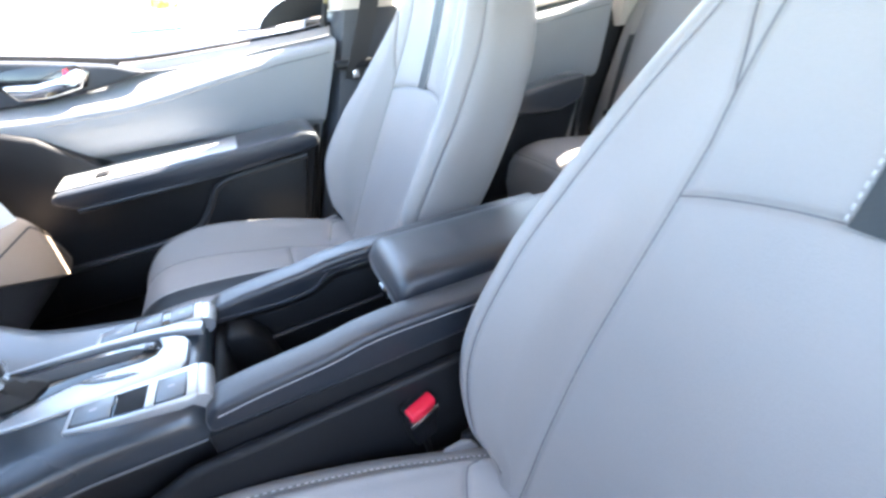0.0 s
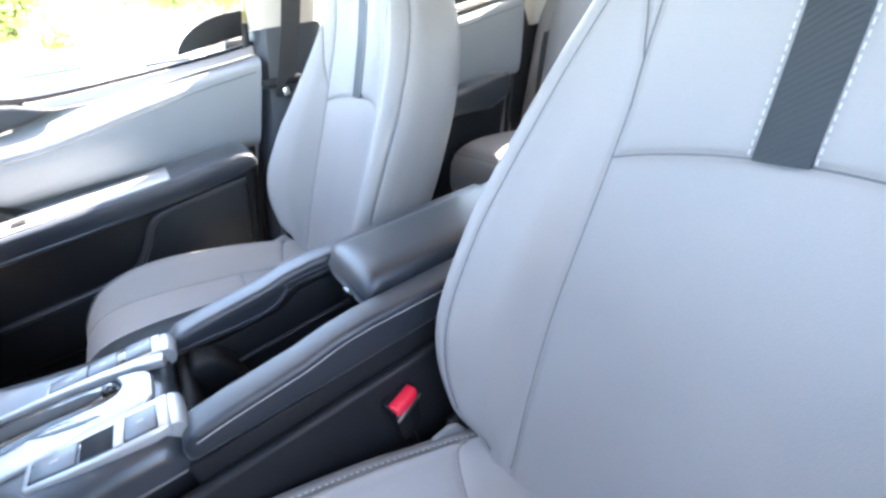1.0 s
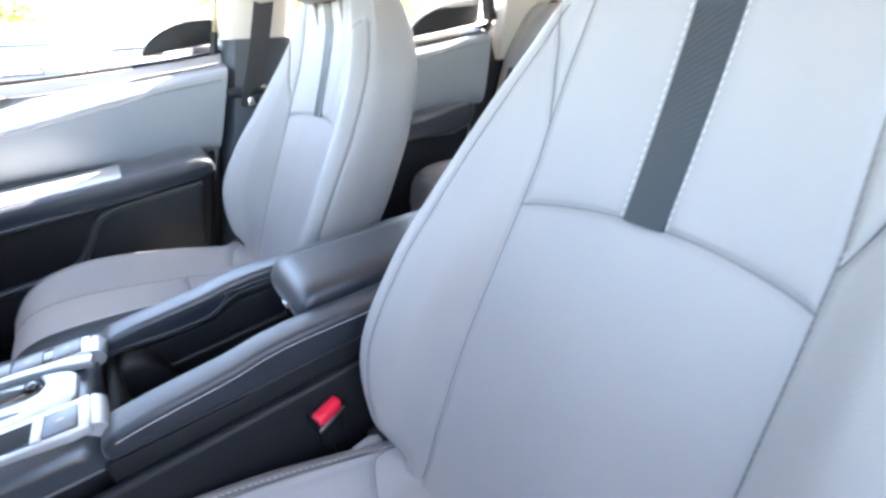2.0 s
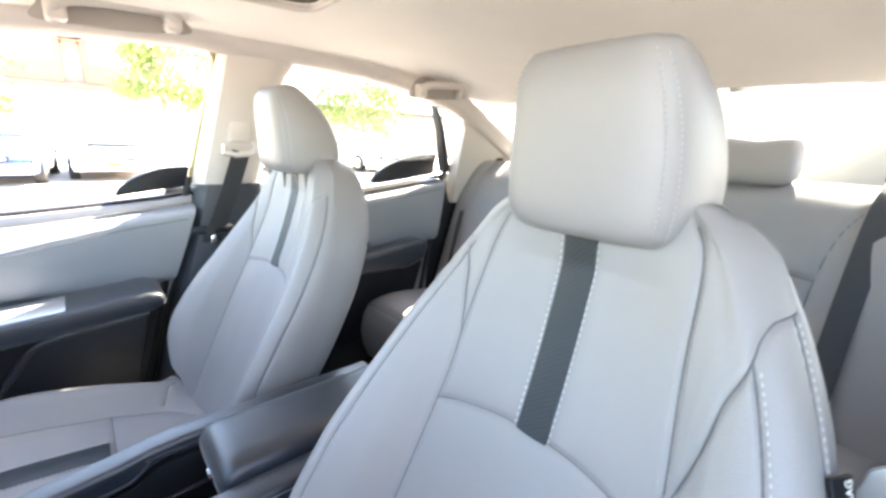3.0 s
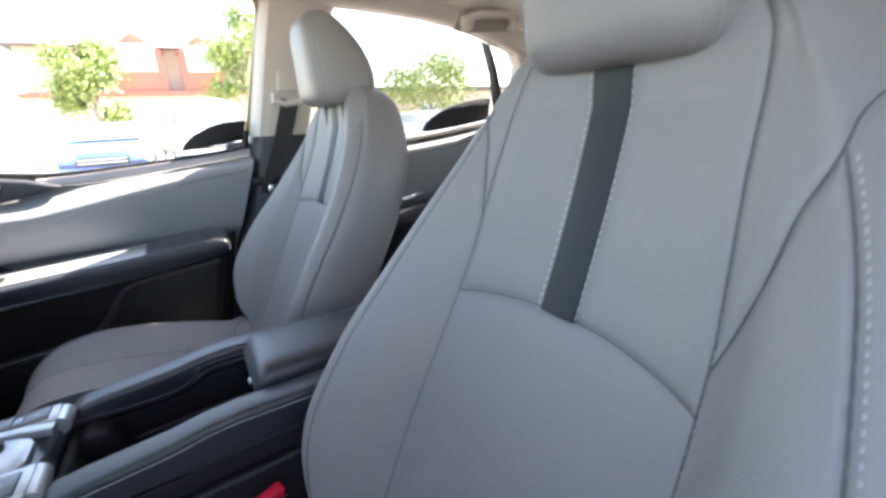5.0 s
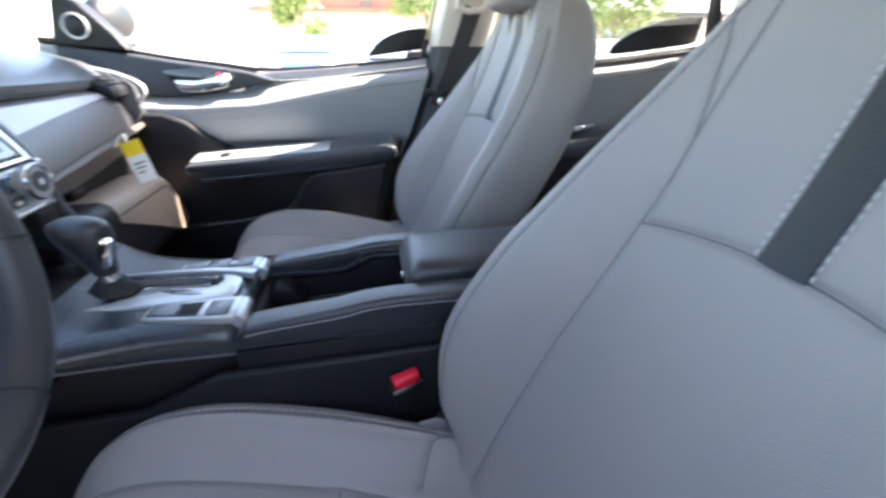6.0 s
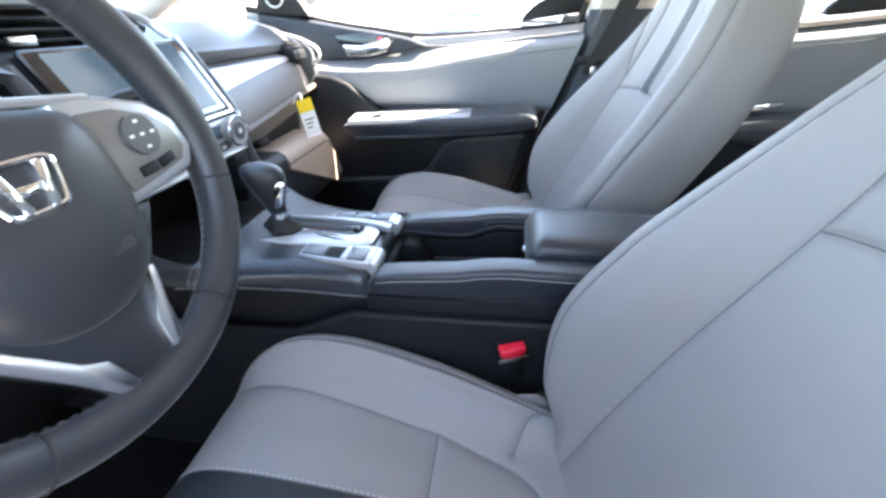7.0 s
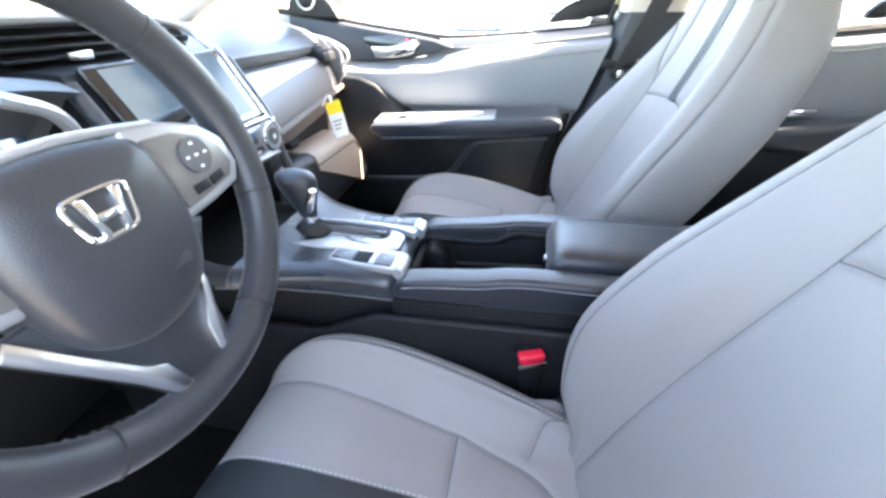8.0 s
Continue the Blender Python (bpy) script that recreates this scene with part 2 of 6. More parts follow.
BACK_S = [0.118, 0.120, 0.124, 0.127, 0.122, 0.118, 0.112, 0.106, 0.100, 0.090, 0.070]
BACK_D = [0.09, 0.10, 0.108, 0.116, 0.120, 0.122, 0.121, 0.115, 0.10, 0.08, 0.05]


BULGE = {1: 1.0, -1: 1.0}


def back_section(z, bulge=1.0):
    X, b, w, s, d = (ease(z, BACK_Z, t) for t in (BACK_X, BACK_B, BACK_W, BACK_S, BACK_D))
    b *= bulge
    c = 0.019 if z < 1.03 else 0.019 * max(0, (1.1 - z) / 0.07)
    r = max(w - 0.022, s + 0.01)
    return [(0, X + c), (s * 0.5, X + c * 0.85), (s, X), ((s + r) / 2, X - b * 0.62), (r, X - b), (w, X - b + 0.022),
            (w + 0.002, X + d * 0.35), (w - 0.022, X + d), (w * 0.55, X + d + 0.014), (0, X + d + 0.018)]


SECTIONS = {}


def back_point(a, z, side=1):
    """A place on the backrest: a runs from 0 at the middle of its front to 1 at the middle of its back."""
    key = round(z, 5), BULGE[side]
    if key not in SECTIONS:
        p = back_section(z, BULGE[side])
        p = [(-p[1][0], p[1][1]), *p, (-p[-2][0], p[-2][1])]
        SECTIONS[key] = p
    p = SECTIONS[key]
    s = a * 9
    i = min(int(s), 8)
    t = s - i
    A, B, C, D = p[i:i + 4]
    q = [0.5 * (2*B[k] + (C[k] - A[k])*t + (2*A[k] - 5*B[k] + 4*C[k] - D[k])*t*t + (3*B[k] - A[k] - 3*C[k] + D[k])*t**3) for k in (0, 1)]
    return Vector((q[1], side * q[0], z))


A_SEAM, A_RIDGE = 2 / 9, 4 / 9


def back_seams():
    """The sewn lines of a backrest as (a, z) lines on its positive side."""
    side_seam = [(A_SEAM, z) for z in np.linspace(0.55, 0.90, 24)]
    inner = [(A_SEAM - 0.012 * math.sin((z - 0.90) / 0.18 * math.pi), z) for z in np.linspace(0.90, 1.085, 14)]
    fork = [(ease(z, [0.885, 0.932, 0.98, 1.011, 1.031, 1.036], [A_SEAM, 0.273, 0.347, 0.45, 0.515, 0.60]), z) for z in [*np.linspace(0.885, 1.03, 16), 1.033, 1.035, 1.036]]
    arc = [(a, 0.870 - 0.010 * (a / A_SEAM) ** 2) for a in np.linspace(0, A_SEAM, 16)]
    ridge = [(ease(z, [0.56, 0.62, 0.72, 0.82, 0.93, 1.01], [0.47, 0.515, 0.525, 0.495, 0.444, 0.437]), z) for z in np.linspace(0.565, 1.008, 40)]
    outer = [(ease(z, [0.56, 0.62, 0.72, 0.82, 0.93, 1.036], [0.50, 0.585, 0.61, 0.61, 0.596, 0.578]), z) for z in np.linspace(0.565, 1.034, 40)]
    return side_seam, inner, fork, arc, ridge, outer


def inboard_seams(piping):
    """The lines that differ on the side of a backrest that faces the console: a short fork, one piped edge and a line bowed outwards."""
    fork = [(ease(z, [0.935, 0.970, 1.0, 1.022, 1.036], [A_SEAM + 0.007, 0.262, 0.325, 0.405, 0.50]), z) for z in np.linspace(0.935, 1.036, 16)]
    edge = [(ease(z, [0.56, 0.62, 0.72, 0.82, 0.93, 1.036], [piping - 0.03, piping, piping, piping - 0.002, piping - 0.008, piping - 0.02]), z) for z in np.linspace(0.565, 1.034, 44)]
    inner = [(A_SEAM + 0.012 * math.sin((z - 0.90) / 0.185 * math.pi), z) for z in np.linspace(0.90, 1.085, 14)]
    return fork, edge, inner


def groove(pts, seams, depth, sigma):
    """Pull points in towards a sewn line: how far for each point."""
    P = np.array([tuple(p) for p in pts])
    pull = np.zeros(len(P))
    for line in seams:
        L = np.array([tuple(p) for p in spline(line, max(8, int(len(line) * 4)))])
        near = np.nonzero(((P > L.min(0) - 0.03) & (P < L.max(0) + 0.03)).all(1))[0]
        for part_ in np.array_split(L, max(1, len(L) // 12)):
            ok = near[((P[near] > part_.min(0) - 0.03) & (P[near] < part_.max(0) + 0.03)).all(1)]
            if len(ok):
                d2 = ((P[ok][:, None, :] - part_[None]) ** 2).sum(2).min(1)
                pull[ok] = np.maximum(pull[ok], depth * np.exp(-d2 / sigma ** 2))
    return pull


def sunk(line, skin, normals, depth=0.0046):
    """The line pushed into a skin, against its normals."""
    S = np.array([tuple(p) for p in skin])
    L = np.array([tuple(p) for p in spline(line, len(line) * 3)])
    near = ((S > L.min(0) - 0.02) & (S < L.max(0) + 0.02)).all(1)
    S, N = S[near], np.asarray(normals)[near] if len(np.shape(normals)) > 1 else None
    n = np.array([N[((S - p) ** 2).sum(1).argmin()] for p in L]) if N is not None else np.tile(normals, (len(L), 1))
    for _ in range(4):
        n[1:-1] = (n[:-2] + 2 * n[1:-1] + n[2:]) / 4
    return [Vector(p - q * depth) for p, q in zip(L, n)]


def dashes(line, normal_at, length=0.0040, gap=0.0024, r=0.0006, lift=0.0002):
    """Stitches along a line: small thread humps."""
    P = spline(line, max(60, len(line) * 12))
    out, run, start = [], 0.0, None
    for i in range(1, len(P)):
        if start is None:
            start, run = P[i - 1], 0.0
        run += (P[i] - P[i - 1]).length
        if run >= length + gap:
            d = (P[i] - start).normalized()
            n = normal_at(start)
            a, b = start + n * lift, start + d * length + n * lift
            s = d.cross(n).normalized() * r
            out.append(([a - s, a + s, b + s, b - s, a.lerp(b, 0.5) + n * r * 1.6 + s * 0.6, a.lerp(b, 0.5) + n * r * 1.6 - s * 0.6],
                        [(0, 1, 4, 5), (5, 4, 2, 3), (1, 2, 4), (0, 5, 3)]))
            start = None
    return joined(*out)


def front_seat(yc, out_side, label, head_at=(0, 0, 0), piping=0.43, inboard_bulge=1.0, head_span=(1.058, 1.229)):
    BULGE[-out_side], BULGE[out_side] = inboard_bulge, 1.0
    seat = thing("front_seat", label, "car seat", "front seats")
    seat.location = (0, yc, 0)
    # backrest
    zs = [*np.linspace(0.53, 1.075, 250), 1.08, 1.085, 1.09, 1.094, 1.097, 1.10]
    al = [*np.linspace(0, 0.69, 180), *np.linspace(0.69, 1, 16)[1:]]
    ring_a = [(a, 1) for a in al] + [(a, -1) for a in al[-2:0:-1]]
    flat = [back_point(a, z, s) for z in zs for a, s in ring_a]
    seams2 = back_seams()
    side_seam, inner, fork, arc, ridge, outer = seams2
    fork_in, edge_in, inner_in = inboard_seams(piping)
    sewn = [(l, s) for l in (side_seam, arc) for s in (1, -1)] + [(l, out_side) for l in (inner, fork, ridge, outer)] + [(l, -out_side) for l in (inner_in, fork_in, edge_in)]
    lines = [[back_point(a, z, s) for a, z in l] for l, s in sewn]
    n = len(ring_a)
    grid = np.array([tuple(p) for p in flat]).reshape(len(zs), n, 3)
    du, dv = np.roll(grid, -1, 1) - np.roll(grid, 1, 1), np.gradient(grid, axis=0)
    nor = np.cross(du, dv).reshape(-1, 3)
    nor /= np.linalg.norm(nor, axis=1)[:, None] + 1e-9
    if nor[len(nor) // 2 - (len(nor) // 2) % n][0] > 0:
        nor = -nor
    pull = groove(flat, lines, 0.0027, 0.0028) + groove(flat, lines, 0.0014, 0.012)
    sunk_lines = [sunk(l, flat, nor, 0.0036) for l in lines]
    flat = [p - Vector(nor[k]) * pull[k] for k, p in enumerate(flat)]
    rings = [flat[i*n:(i + 1)*n] for i in range(len(zs))]
    back = part("backrest", loft(rings), GREY, seat, angle=180)
    for l in sunk_lines:
        part("seam", tube(l, 0.00075, 5), SEAM, back, "thin sewn seam")
    # dark woven band up the middle
    band = []
    for z in np.linspace(0.869, 1.085, 40):
        h = 0.0170
        band.append([back_point(0, z) + Vector((dx, y + 0.004 + 0.03 * (z - 0.87), 0)) for dx, y in ((0.004, -h), (-0.0016, -h), (-0.0026, -h * 0.5), (-0.003, 0), (-0.0026, h * 0.5), (-0.0016, h), (0.004, h))])
    part("centre_band", loft(band), GREY_DK, back, "dark ribbed woven band down the middle of the backrest")
    for s in (1, -1):
        edge = [back_point(0, z) + Vector((-0.0018, s * 0.0195 + 0.004 + 0.03 * (z - 0.87), 0)) for z in np.linspace(0.872, 1.08, 30)]
        part("stitching", dashes(edge, lambda p: Vector((-1, 0, 0))), THREAD, back, "pale contrast stitching")
        for which, off in ((4, 0.012), (5, -0.012)) if s == out_side else ():
            line = [back_point(a + off, z, s) for a, z in seams2[which]]
            part("stitching", dashes(line, lambda p, s=s: Vector((-0.25, 0.97 * s, 0)).normalized(), lift=0.0006, r=0.00045, length=0.0032, gap=0.0016), THREAD, back, "pale contrast stitching")
    # head restraint
    rings = []
    for t in (0, 0.008, 0.02, *np.linspace(0.035, 1, 29)):
        z = head_span[0] + (head_span[1] - head_span[0]) * t
        k = (1 - abs(2 * t - 1) ** (9 if t < 0.5 else 4.2)) ** (1 / 2.4)
        k = max(k, 0.02)
        hw = (0.091 + 0.006 * math.sin(t * math.pi)) * (0.70 + 0.30 * k) * (1 - 0.20 * t * t) * (1 if 0 < t < 1 else 0.9)
        front = 0.107 - 0.018 * t - 0.060 * (0.25 + 0.75 * k) * (1 - 0.18 * t)
        hd = 0.5 * 0.136 * (0.25 + 0.75 * k) * (1 - 0.52 * max(0.0, (t - 0.30) / 0.70) ** 1.7)
        cx = front + hd
        ring = []
        for q in range(56):
            a = 2 * math.pi * q / 56
            cxx, syy = math.cos(a), math.sin(a)
            e = 2 / 4.2
            ring.append(Vector((cx + hd * math.copysign(abs(cxx) ** e, cxx) + 0.02 * min(1.0, hd / 0.06) ** 2 * (abs(syy) ** 2) * (cxx < 0), 0.010 + hw * math.copysign(abs(syy) ** e, syy), z)))
        rings.append(ring)
    head = part("head_restraint", loft(rings), GREY, seat, angle=180)
    head.location = head_at
    for s in (1, -1):
        for share in (0.80, 0.885):
            line = []
            for r in rings[2:-2]:
                mid = sum(p.x for p in r) / len(r)
                off = share * max(p.y - 0.010 for p in r)
                f_ = [p for p in r if p.x < mid]
                lo_ = max((p for p in f_ if (p.y - 0.010) * s <= off), key=lambda p: p.y * s, default=f_[0])
                hi_ = min((p for p in f_ if (p.y - 0.010) * s >= off), key=lambda p: p.y * s, default=lo_)
                k = 0 if hi_ is lo_ else (off - (lo_.y - 0.010) * s) / (((hi_.y - lo_.y) * s) or 1)
                line.append(lo_.lerp(hi_, k) + Vector((-0.0008, 0, 0)))
            part("stitching", dashes(line, lambda p: Vector((-1, 0, 0)), length=0.0032, gap=0.0016, r=0.00045), THREAD_SOFT, head, "double row of pale stitching")
        part("post", tube([(0.105, 0.06 * s, 1.03), (0.10, 0.06 * s, 1.10)], 0.006, 10), SWITCHGREY, head, "dark post")
    # cushion
    CX = [-0.605, -0.60, -0.585, -0.55, -0.50, -0.42, -0.30, -0.20, -0.12, -0.06]
    CC = [0.47, 0.50, 0.53, 0.555, 0.563, 0.560, 0.548, 0.54, 0.535, 0.53]
    CH = [0.005, 0.010, 0.02, 0.036, 0.050, 0.056, 0.052, 0.040, 0.030, 0.02]
    CW = [0.19, 0.205, 0.218, 0.232, 0.240, 0.240, 0.225, 0.205, 0.185, 0.18]
    CS = [0.15, 0.155, 0.16, 0.165, 0.165, 0.155, 0.135, 0.125, 0.12, 0.12]

    def cushion_point(a, x, side=1):
        c, h, w, s = (ease(x, CX, t) for t in (CC, CH, CW, CS))
        pts = [(0, c), (s * 0.55, c + 0.002), (s, c + 0.008), ((s + w) / 2, c + h * 0.85), (w - 0.03, c + h), (w - 0.004, c + h - 0.02), (w, c - 0.05), (w - 0.01, 0.40), (w * 0.5, 0.39), (0, 0.39)]
        p = [(-pts[1][0], pts[1][1]), *pts, (-pts[-2][0], pts[-2][1])]
        i = min(int(a * 9), 8)
        t = a * 9 - i
        A, B, C, D = p[i:i + 4]
        q = [0.5 * (2*B[k] + (C[k] - A[k])*t + (2*A[k] - 5*B[k] + 4*C[k] - D[k])*t*t + (3*B[k] - A[k] - 3*C[k] + D[k])*t**3) for k in (0, 1)]
        return Vector((x, side * q[0], q[1]))

    xs = np.linspace(-0.605, -0.06, 180)
    al = [*np.linspace(0, 0.56, 100), *np.linspace(0.56, 1, 16)[1:]]
    ring_a = [(a, 1) for a in al] + [(a, -1) for a in al[-2:0:-1]]
    flat = [cushion_point(a, x, s) for x in xs for a, s in ring_a]
    lines = []
    for s in (1, -1):
        lines += [[cushion_point(A_SEAM, x, s) for x in np.linspace(-0.595, -0.29, 20)],
                  [cushion_point(ease(x, [-0.29, -0.24, -0.19, -0.15], [A_SEAM, 0.20, 0.17, 0.10]), x, s) for x in np.linspace(-0.29, -0.15, 14)],
                  [cushion_point(0.47, x, s) for x in np.linspace(-0.595, -0.12, 24)],
                  [cushion_point(a, -0.292, s) for a in np.linspace(0.0, A_SEAM, 12)],
                  [cushion_point(a, -0.168 + 0.16 * (a - 0.42), s) for a in np.linspace(0.22, 0.43, 8)]]
    pull = groove(flat, lines, 0.0030, 0.0032) + groove(flat, lines, 0.0022, 0.013)
    flat = [q - Vector((0, 0.5 * math.copysign(1, q.y) if abs(q.y) > 0.19 else 0, 1)) * pull[k] for k, q in enumerate(flat)]
    n = len(ring_a)
    cush = part("cushion", loft([flat[i*n:(i + 1)*n] for i in range(len(xs))]), GREY, seat, angle=180)
    for l in lines:
        part("seam", tube(sunk(l, flat, (0.0, 0.0, 1.0)), 0.0009, 5), SEAM, cush, "thin sewn seam")
    band = []
    for x in np.linspace(-0.604, -0.30, 40):
        p = cushion_point(0, x)
        band.append([p + Vector((0, y + 0.02, dz)) for dz, y in ((-0.006, -0.026), (0.0012, -0.026), (0.0024, -0.013), (0.0028, 0), (0.0024, 0.013), (0.0012, 0.026), (-0.006, 0.026))])
    part("centre_band", loft(band), GREY_DK, cush, "dark ribbed woven band on the cushion")
    for s in (1, -1):
        part("stitching", dashes([cushion_point(0, x) + Vector((0, s * 0.0285 + 0.02, 0.0018)) for x in np.linspace(-0.60, -0.30, 30)], lambda p: Vector((0, 0, 1))), THREAD, cush, "pale contrast stitching")
        part("stitching", dashes([cushion_point(0.455, x, s) for x in np.linspace(-0.59, -0.14, 30)], lambda p, s=s: Vector((0, 0.2 * s, 1)).normalized()), THREAD, cush, "pale contrast stitching")
    # base and side shield
    part("seat_base", box(-0.56, -0.02, -0.19, 0.19, 0.30, 0.40, 0.015), BLACK, seat, "black seat base and slide rails")
    part("side_shield", prism([(-0.52, 0.36), (-0.10, 0.36), (-0.02, 0.46), (-0.06, 0.52), (-0.16, 0.47), (-0.5, 0.43)], "y", out_side * 0.205, out_side * 0.232, 0.01), BLACK, seat, "black plastic side shield")
    for s in (1, -1):
        part("recliner_cover", prism([(-0.17, 0.44), (-0.08, 0.44), (-0.04, 0.54), (-0.07, 0.60), (-0.12, 0.58)], "y", s * 0.165, s * 0.188, 0.008), BLACK, seat, "black recliner cover")
    # airbag tag
    ta, tz = 0.594, 0.940
    c0 = back_point(ta, tz, out_side)
    u = (back_point(ta + 0.02, tz, out_side) - back_point(ta - 0.02, tz, out_side)).normalized()
    v = (back_point(ta, tz + 0.02, out_side) - back_point(ta, tz - 0.02, out_side))
    v = (v - u * v.dot(u)).normalized()
    up_ = -u if out_side < 0 else u
    u = (u + 0.35 * v.cross(up_)).normalized()
    up_ = -u if out_side < 0 else u
    nrm = v.cross(up_)
    c0 = c0 + u * 0.0062 + nrm * 0.0012
    m = Matrix(((v.x, up_.x, nrm.x, c0.x), (v.y, up_.y, nrm.y, c0.y), (v.z, up_.z, nrm.z, c0.z), (0, 0, 0, 1))) @ Matrix.Rotation(radians(6 * out_side), 4, "Z") @ Matrix.Scale(0.76, 4)
    tag = part("airbag_tag", moved(box(-0.019, 0.019, -0.0115, 0.0115, -0.002, 0.0022, 0.0006, 1), m), BLACK, seat, "small black tag sewn into the side seam")
    for word, dy, size in (("SIDE", 0.0015, 0.0095), ("AIRBAG", -0.0085, 0.0095)):
        cu = bpy.data.curves.new("lettering", "FONT")
        cu.body, cu.size, cu.extrude, cu.align_x = word, size, 0.0002, "LEFT"
        tmp = bpy.data.objects.new("tmp", cu)
        scene.collection.objects.link(tmp)
        bpy.context.view_layer.update()
        me = bpy.data.meshes.new_from_object(tmp.evaluated_get(bpy.context.evaluated_depsgraph_get()))
        bpy.data.objects.remove(tmp)
        me.transform(m @ Matrix.Translation((-0.0165, dy, 0.0026)))
        me.materials.append(WHITE)
        ob = new("lettering", me)
        ob.parent = tag
    # small cloth flap where the cushion meets the backrest
    part("cloth_flap", moved(prism([(-0.026, 0.004), (-0.004, 0.010), (0.008, 0.008), (0.024, -0.022), (-0.026, -0.022)], "y", -0.003, 0.003, 0.002, 2), pose(-0.170, 0.190, 0.566, 0, 0, -6)), GREY, seat, "grey cloth flap at the hinge")
    part("hinge_cover", moved(box(-0.028, 0.028, -0.007, 0.007, -0.020, 0.014, 0.006, 3), pose(-0.145, 0.200, 0.560, 0, 10, 12)), BLACK, seat, "black hinge cover")
    return seat


front_seat(0.0, -1, "pale grey leather driver seat with dark centre band and pale stitching")
front_seat(0.70, 1, "pale grey leather front passenger seat with dark centre band", (-0.022, 0, 0.0), 0.56, 0.5, (1.069, 1.243))


# ---- car body: the setting ----
YC = 0.35


def mirror_y(p):
    return (p[0], 2 * YC - p[1], p[2])


def sheet(fn, us, vs, thick, skip=None):
    """A curved sheet with thickness; fn(u, v) gives its inner face, thick its way outwards; skip leaves cells out."""
    a = [[Vector(fn(u, v)) for v in vs] for u in us]
    t = Vector(thick)
    nu, nv = len(us), len(vs)
    verts = [p for r in a for p in r] + [p + t for r in a for p in r]
    o = nu * nv
    on = {(i, j) for i in range(nu - 1) for j in range(nv - 1) if not (skip and skip((us[i] + us[i + 1]) / 2, (vs[j] + vs[j + 1]) / 2))}
    faces = []
    for i, j in sorted(on):
        k = i*nv + j
        faces += [(k, k + 1, k + nv + 1, k + nv), (o + k, o + k + nv, o + k + nv + 1, o + k + 1)]
        for di, dj, e in ((-1, 0, (k, k + 1)), (1, 0, (k + nv, k + nv + 1)), (0, -1, (k, k + nv)), (0, 1, (k + 1, k + nv + 1))):
            if (i + di, j + dj) not in on:
                faces.append((e[0], e[1], o + e[1], o + e[0]))
    return verts, faces


ROOF_X = [-0.62, -0.3, 0.1, 0.5, 0.8, 0.95]
ROOF_Z = [1.335, 1.375, 1.385, 1.37, 1.33, 1.295]
SUNROOF = (-0.36, 0.116, 0.045, 0.672)


def roof_point(x, y):
    k = (y - YC) / 0.62
    return (x + 0.10 * k * k * (x < -0.3) * (-0.3 - x) / 0.32, y, ease(x, ROOF_X, ROOF_Z) - 0.020 * abs(k) ** 3)


def in_sunroof(x, y):
    x0, x1, y0, y1 = SUNROOF
    if not (x0 < x < x1 and y0 < y < y1):
        return False
    cx, cy = min(x - x0, x1 - x), min(y - y0, y1 - y)
    return cx > 0.04 or cy > 0.04 or (0.04 - cx) ** 2 + (0.04 - cy) ** 2 < 0.0016


roof_us = sorted({*np.linspace(-0.62, 0.95, 36), *np.linspace(0.02, 0.125, 22), *np.linspace(-0.37, -0.3, 10)})
roof_vs = sorted({*np.linspace(-0.27, 0.97, 26), *np.linspace(0.60, 0.69, 22), *np.linspace(0.03, 0.11, 10)})
tagged(part("ceiling", sheet(roof_point, roof_us, roof_vs, (0, 0, 0.045), in_sunroof), BEIGE), "pale cloth headliner of the car roof", "headliner", kind="structure")
shade = thing("sunroof_shade", "closed pale cloth shade under the sunroof", "sunroof")
part("panel", sheet(lambda x, y: (x, y, roof_point(x, y)[2] + 0.016), list(np.linspace(-0.38, 0.13, 12)), list(np.linspace(0.03, 0.69, 12)), (0, 0, 0.008)), BEIGE, shade)
ring = []
x0, x1, y0, y1 = SUNROOF
for cx, cy, a0 in ((x1 - 0.04, y1 - 0.04, 0), (x0 + 0.04, y1 - 0.04, 90), (x0 + 0.04, y0 + 0.04, 180), (x1 - 0.04, y0 + 0.04, 270)):
    for k in range(9):
        a = radians(a0 + k * 11.25)
        p = (cx + 0.042 * math.cos(a), cy + 0.042 * math.sin(a))
        ring.append((p[0], p[1], roof_point(*p)[2] + 0.002))
part("shadow_gap", tube([(p[0] + (0.0045 if p[0] < -0.1 else -0.0045), p[1] + (0.0045 if p[1] < YC else -0.0045), p[2] + 0.0115) for p in ring], 0.0026, 6, closed=True), BROWN, shade, "dark rubber lip round the shade")
part("edge_welt", tube(ring, 0.006, 8, closed=True), TRIM, shade, "rounded pale welt round the opening")
tagged(part("roof_skin", sheet(lambda x, y: (x, y, roof_point(x, y)[2] + 0.05), list(np.linspace(-0.66, 1.0, 20)), list(np.linspace(-0.30, 1.0, 16)), (0, 0, 0.006)), PAINT), "painted outer roof panel", "car roof", kind="structure")
tagged(part("floor", box(-1.6, 1.5, -0.40, 1.13, 0.26, 0.30, 0.004), CARPET), "black carpeted car floor", "car floor", kind="structure")
tagged(part("bulkhead", prism([(-1.62, 0.26), (-1.5, 0.26), (-1.30, 0.62), (-1.30, 0.98), (-1.62, 0.98)], "y", -0.42, 1.15, 0.01), DEEP), "black front bulkhead of the footwell", "bulkhead", kind="structure")
tagged(part("sill", prism([(1.06, 0.22), (1.17, 0.22), (1.17, 0.42), (1.12, 0.43), (1.08, 0.31)], "x", -1.55, 1.0, 0.008), BLACK), "black sill trim below the doors", "door sill", kind="structure")
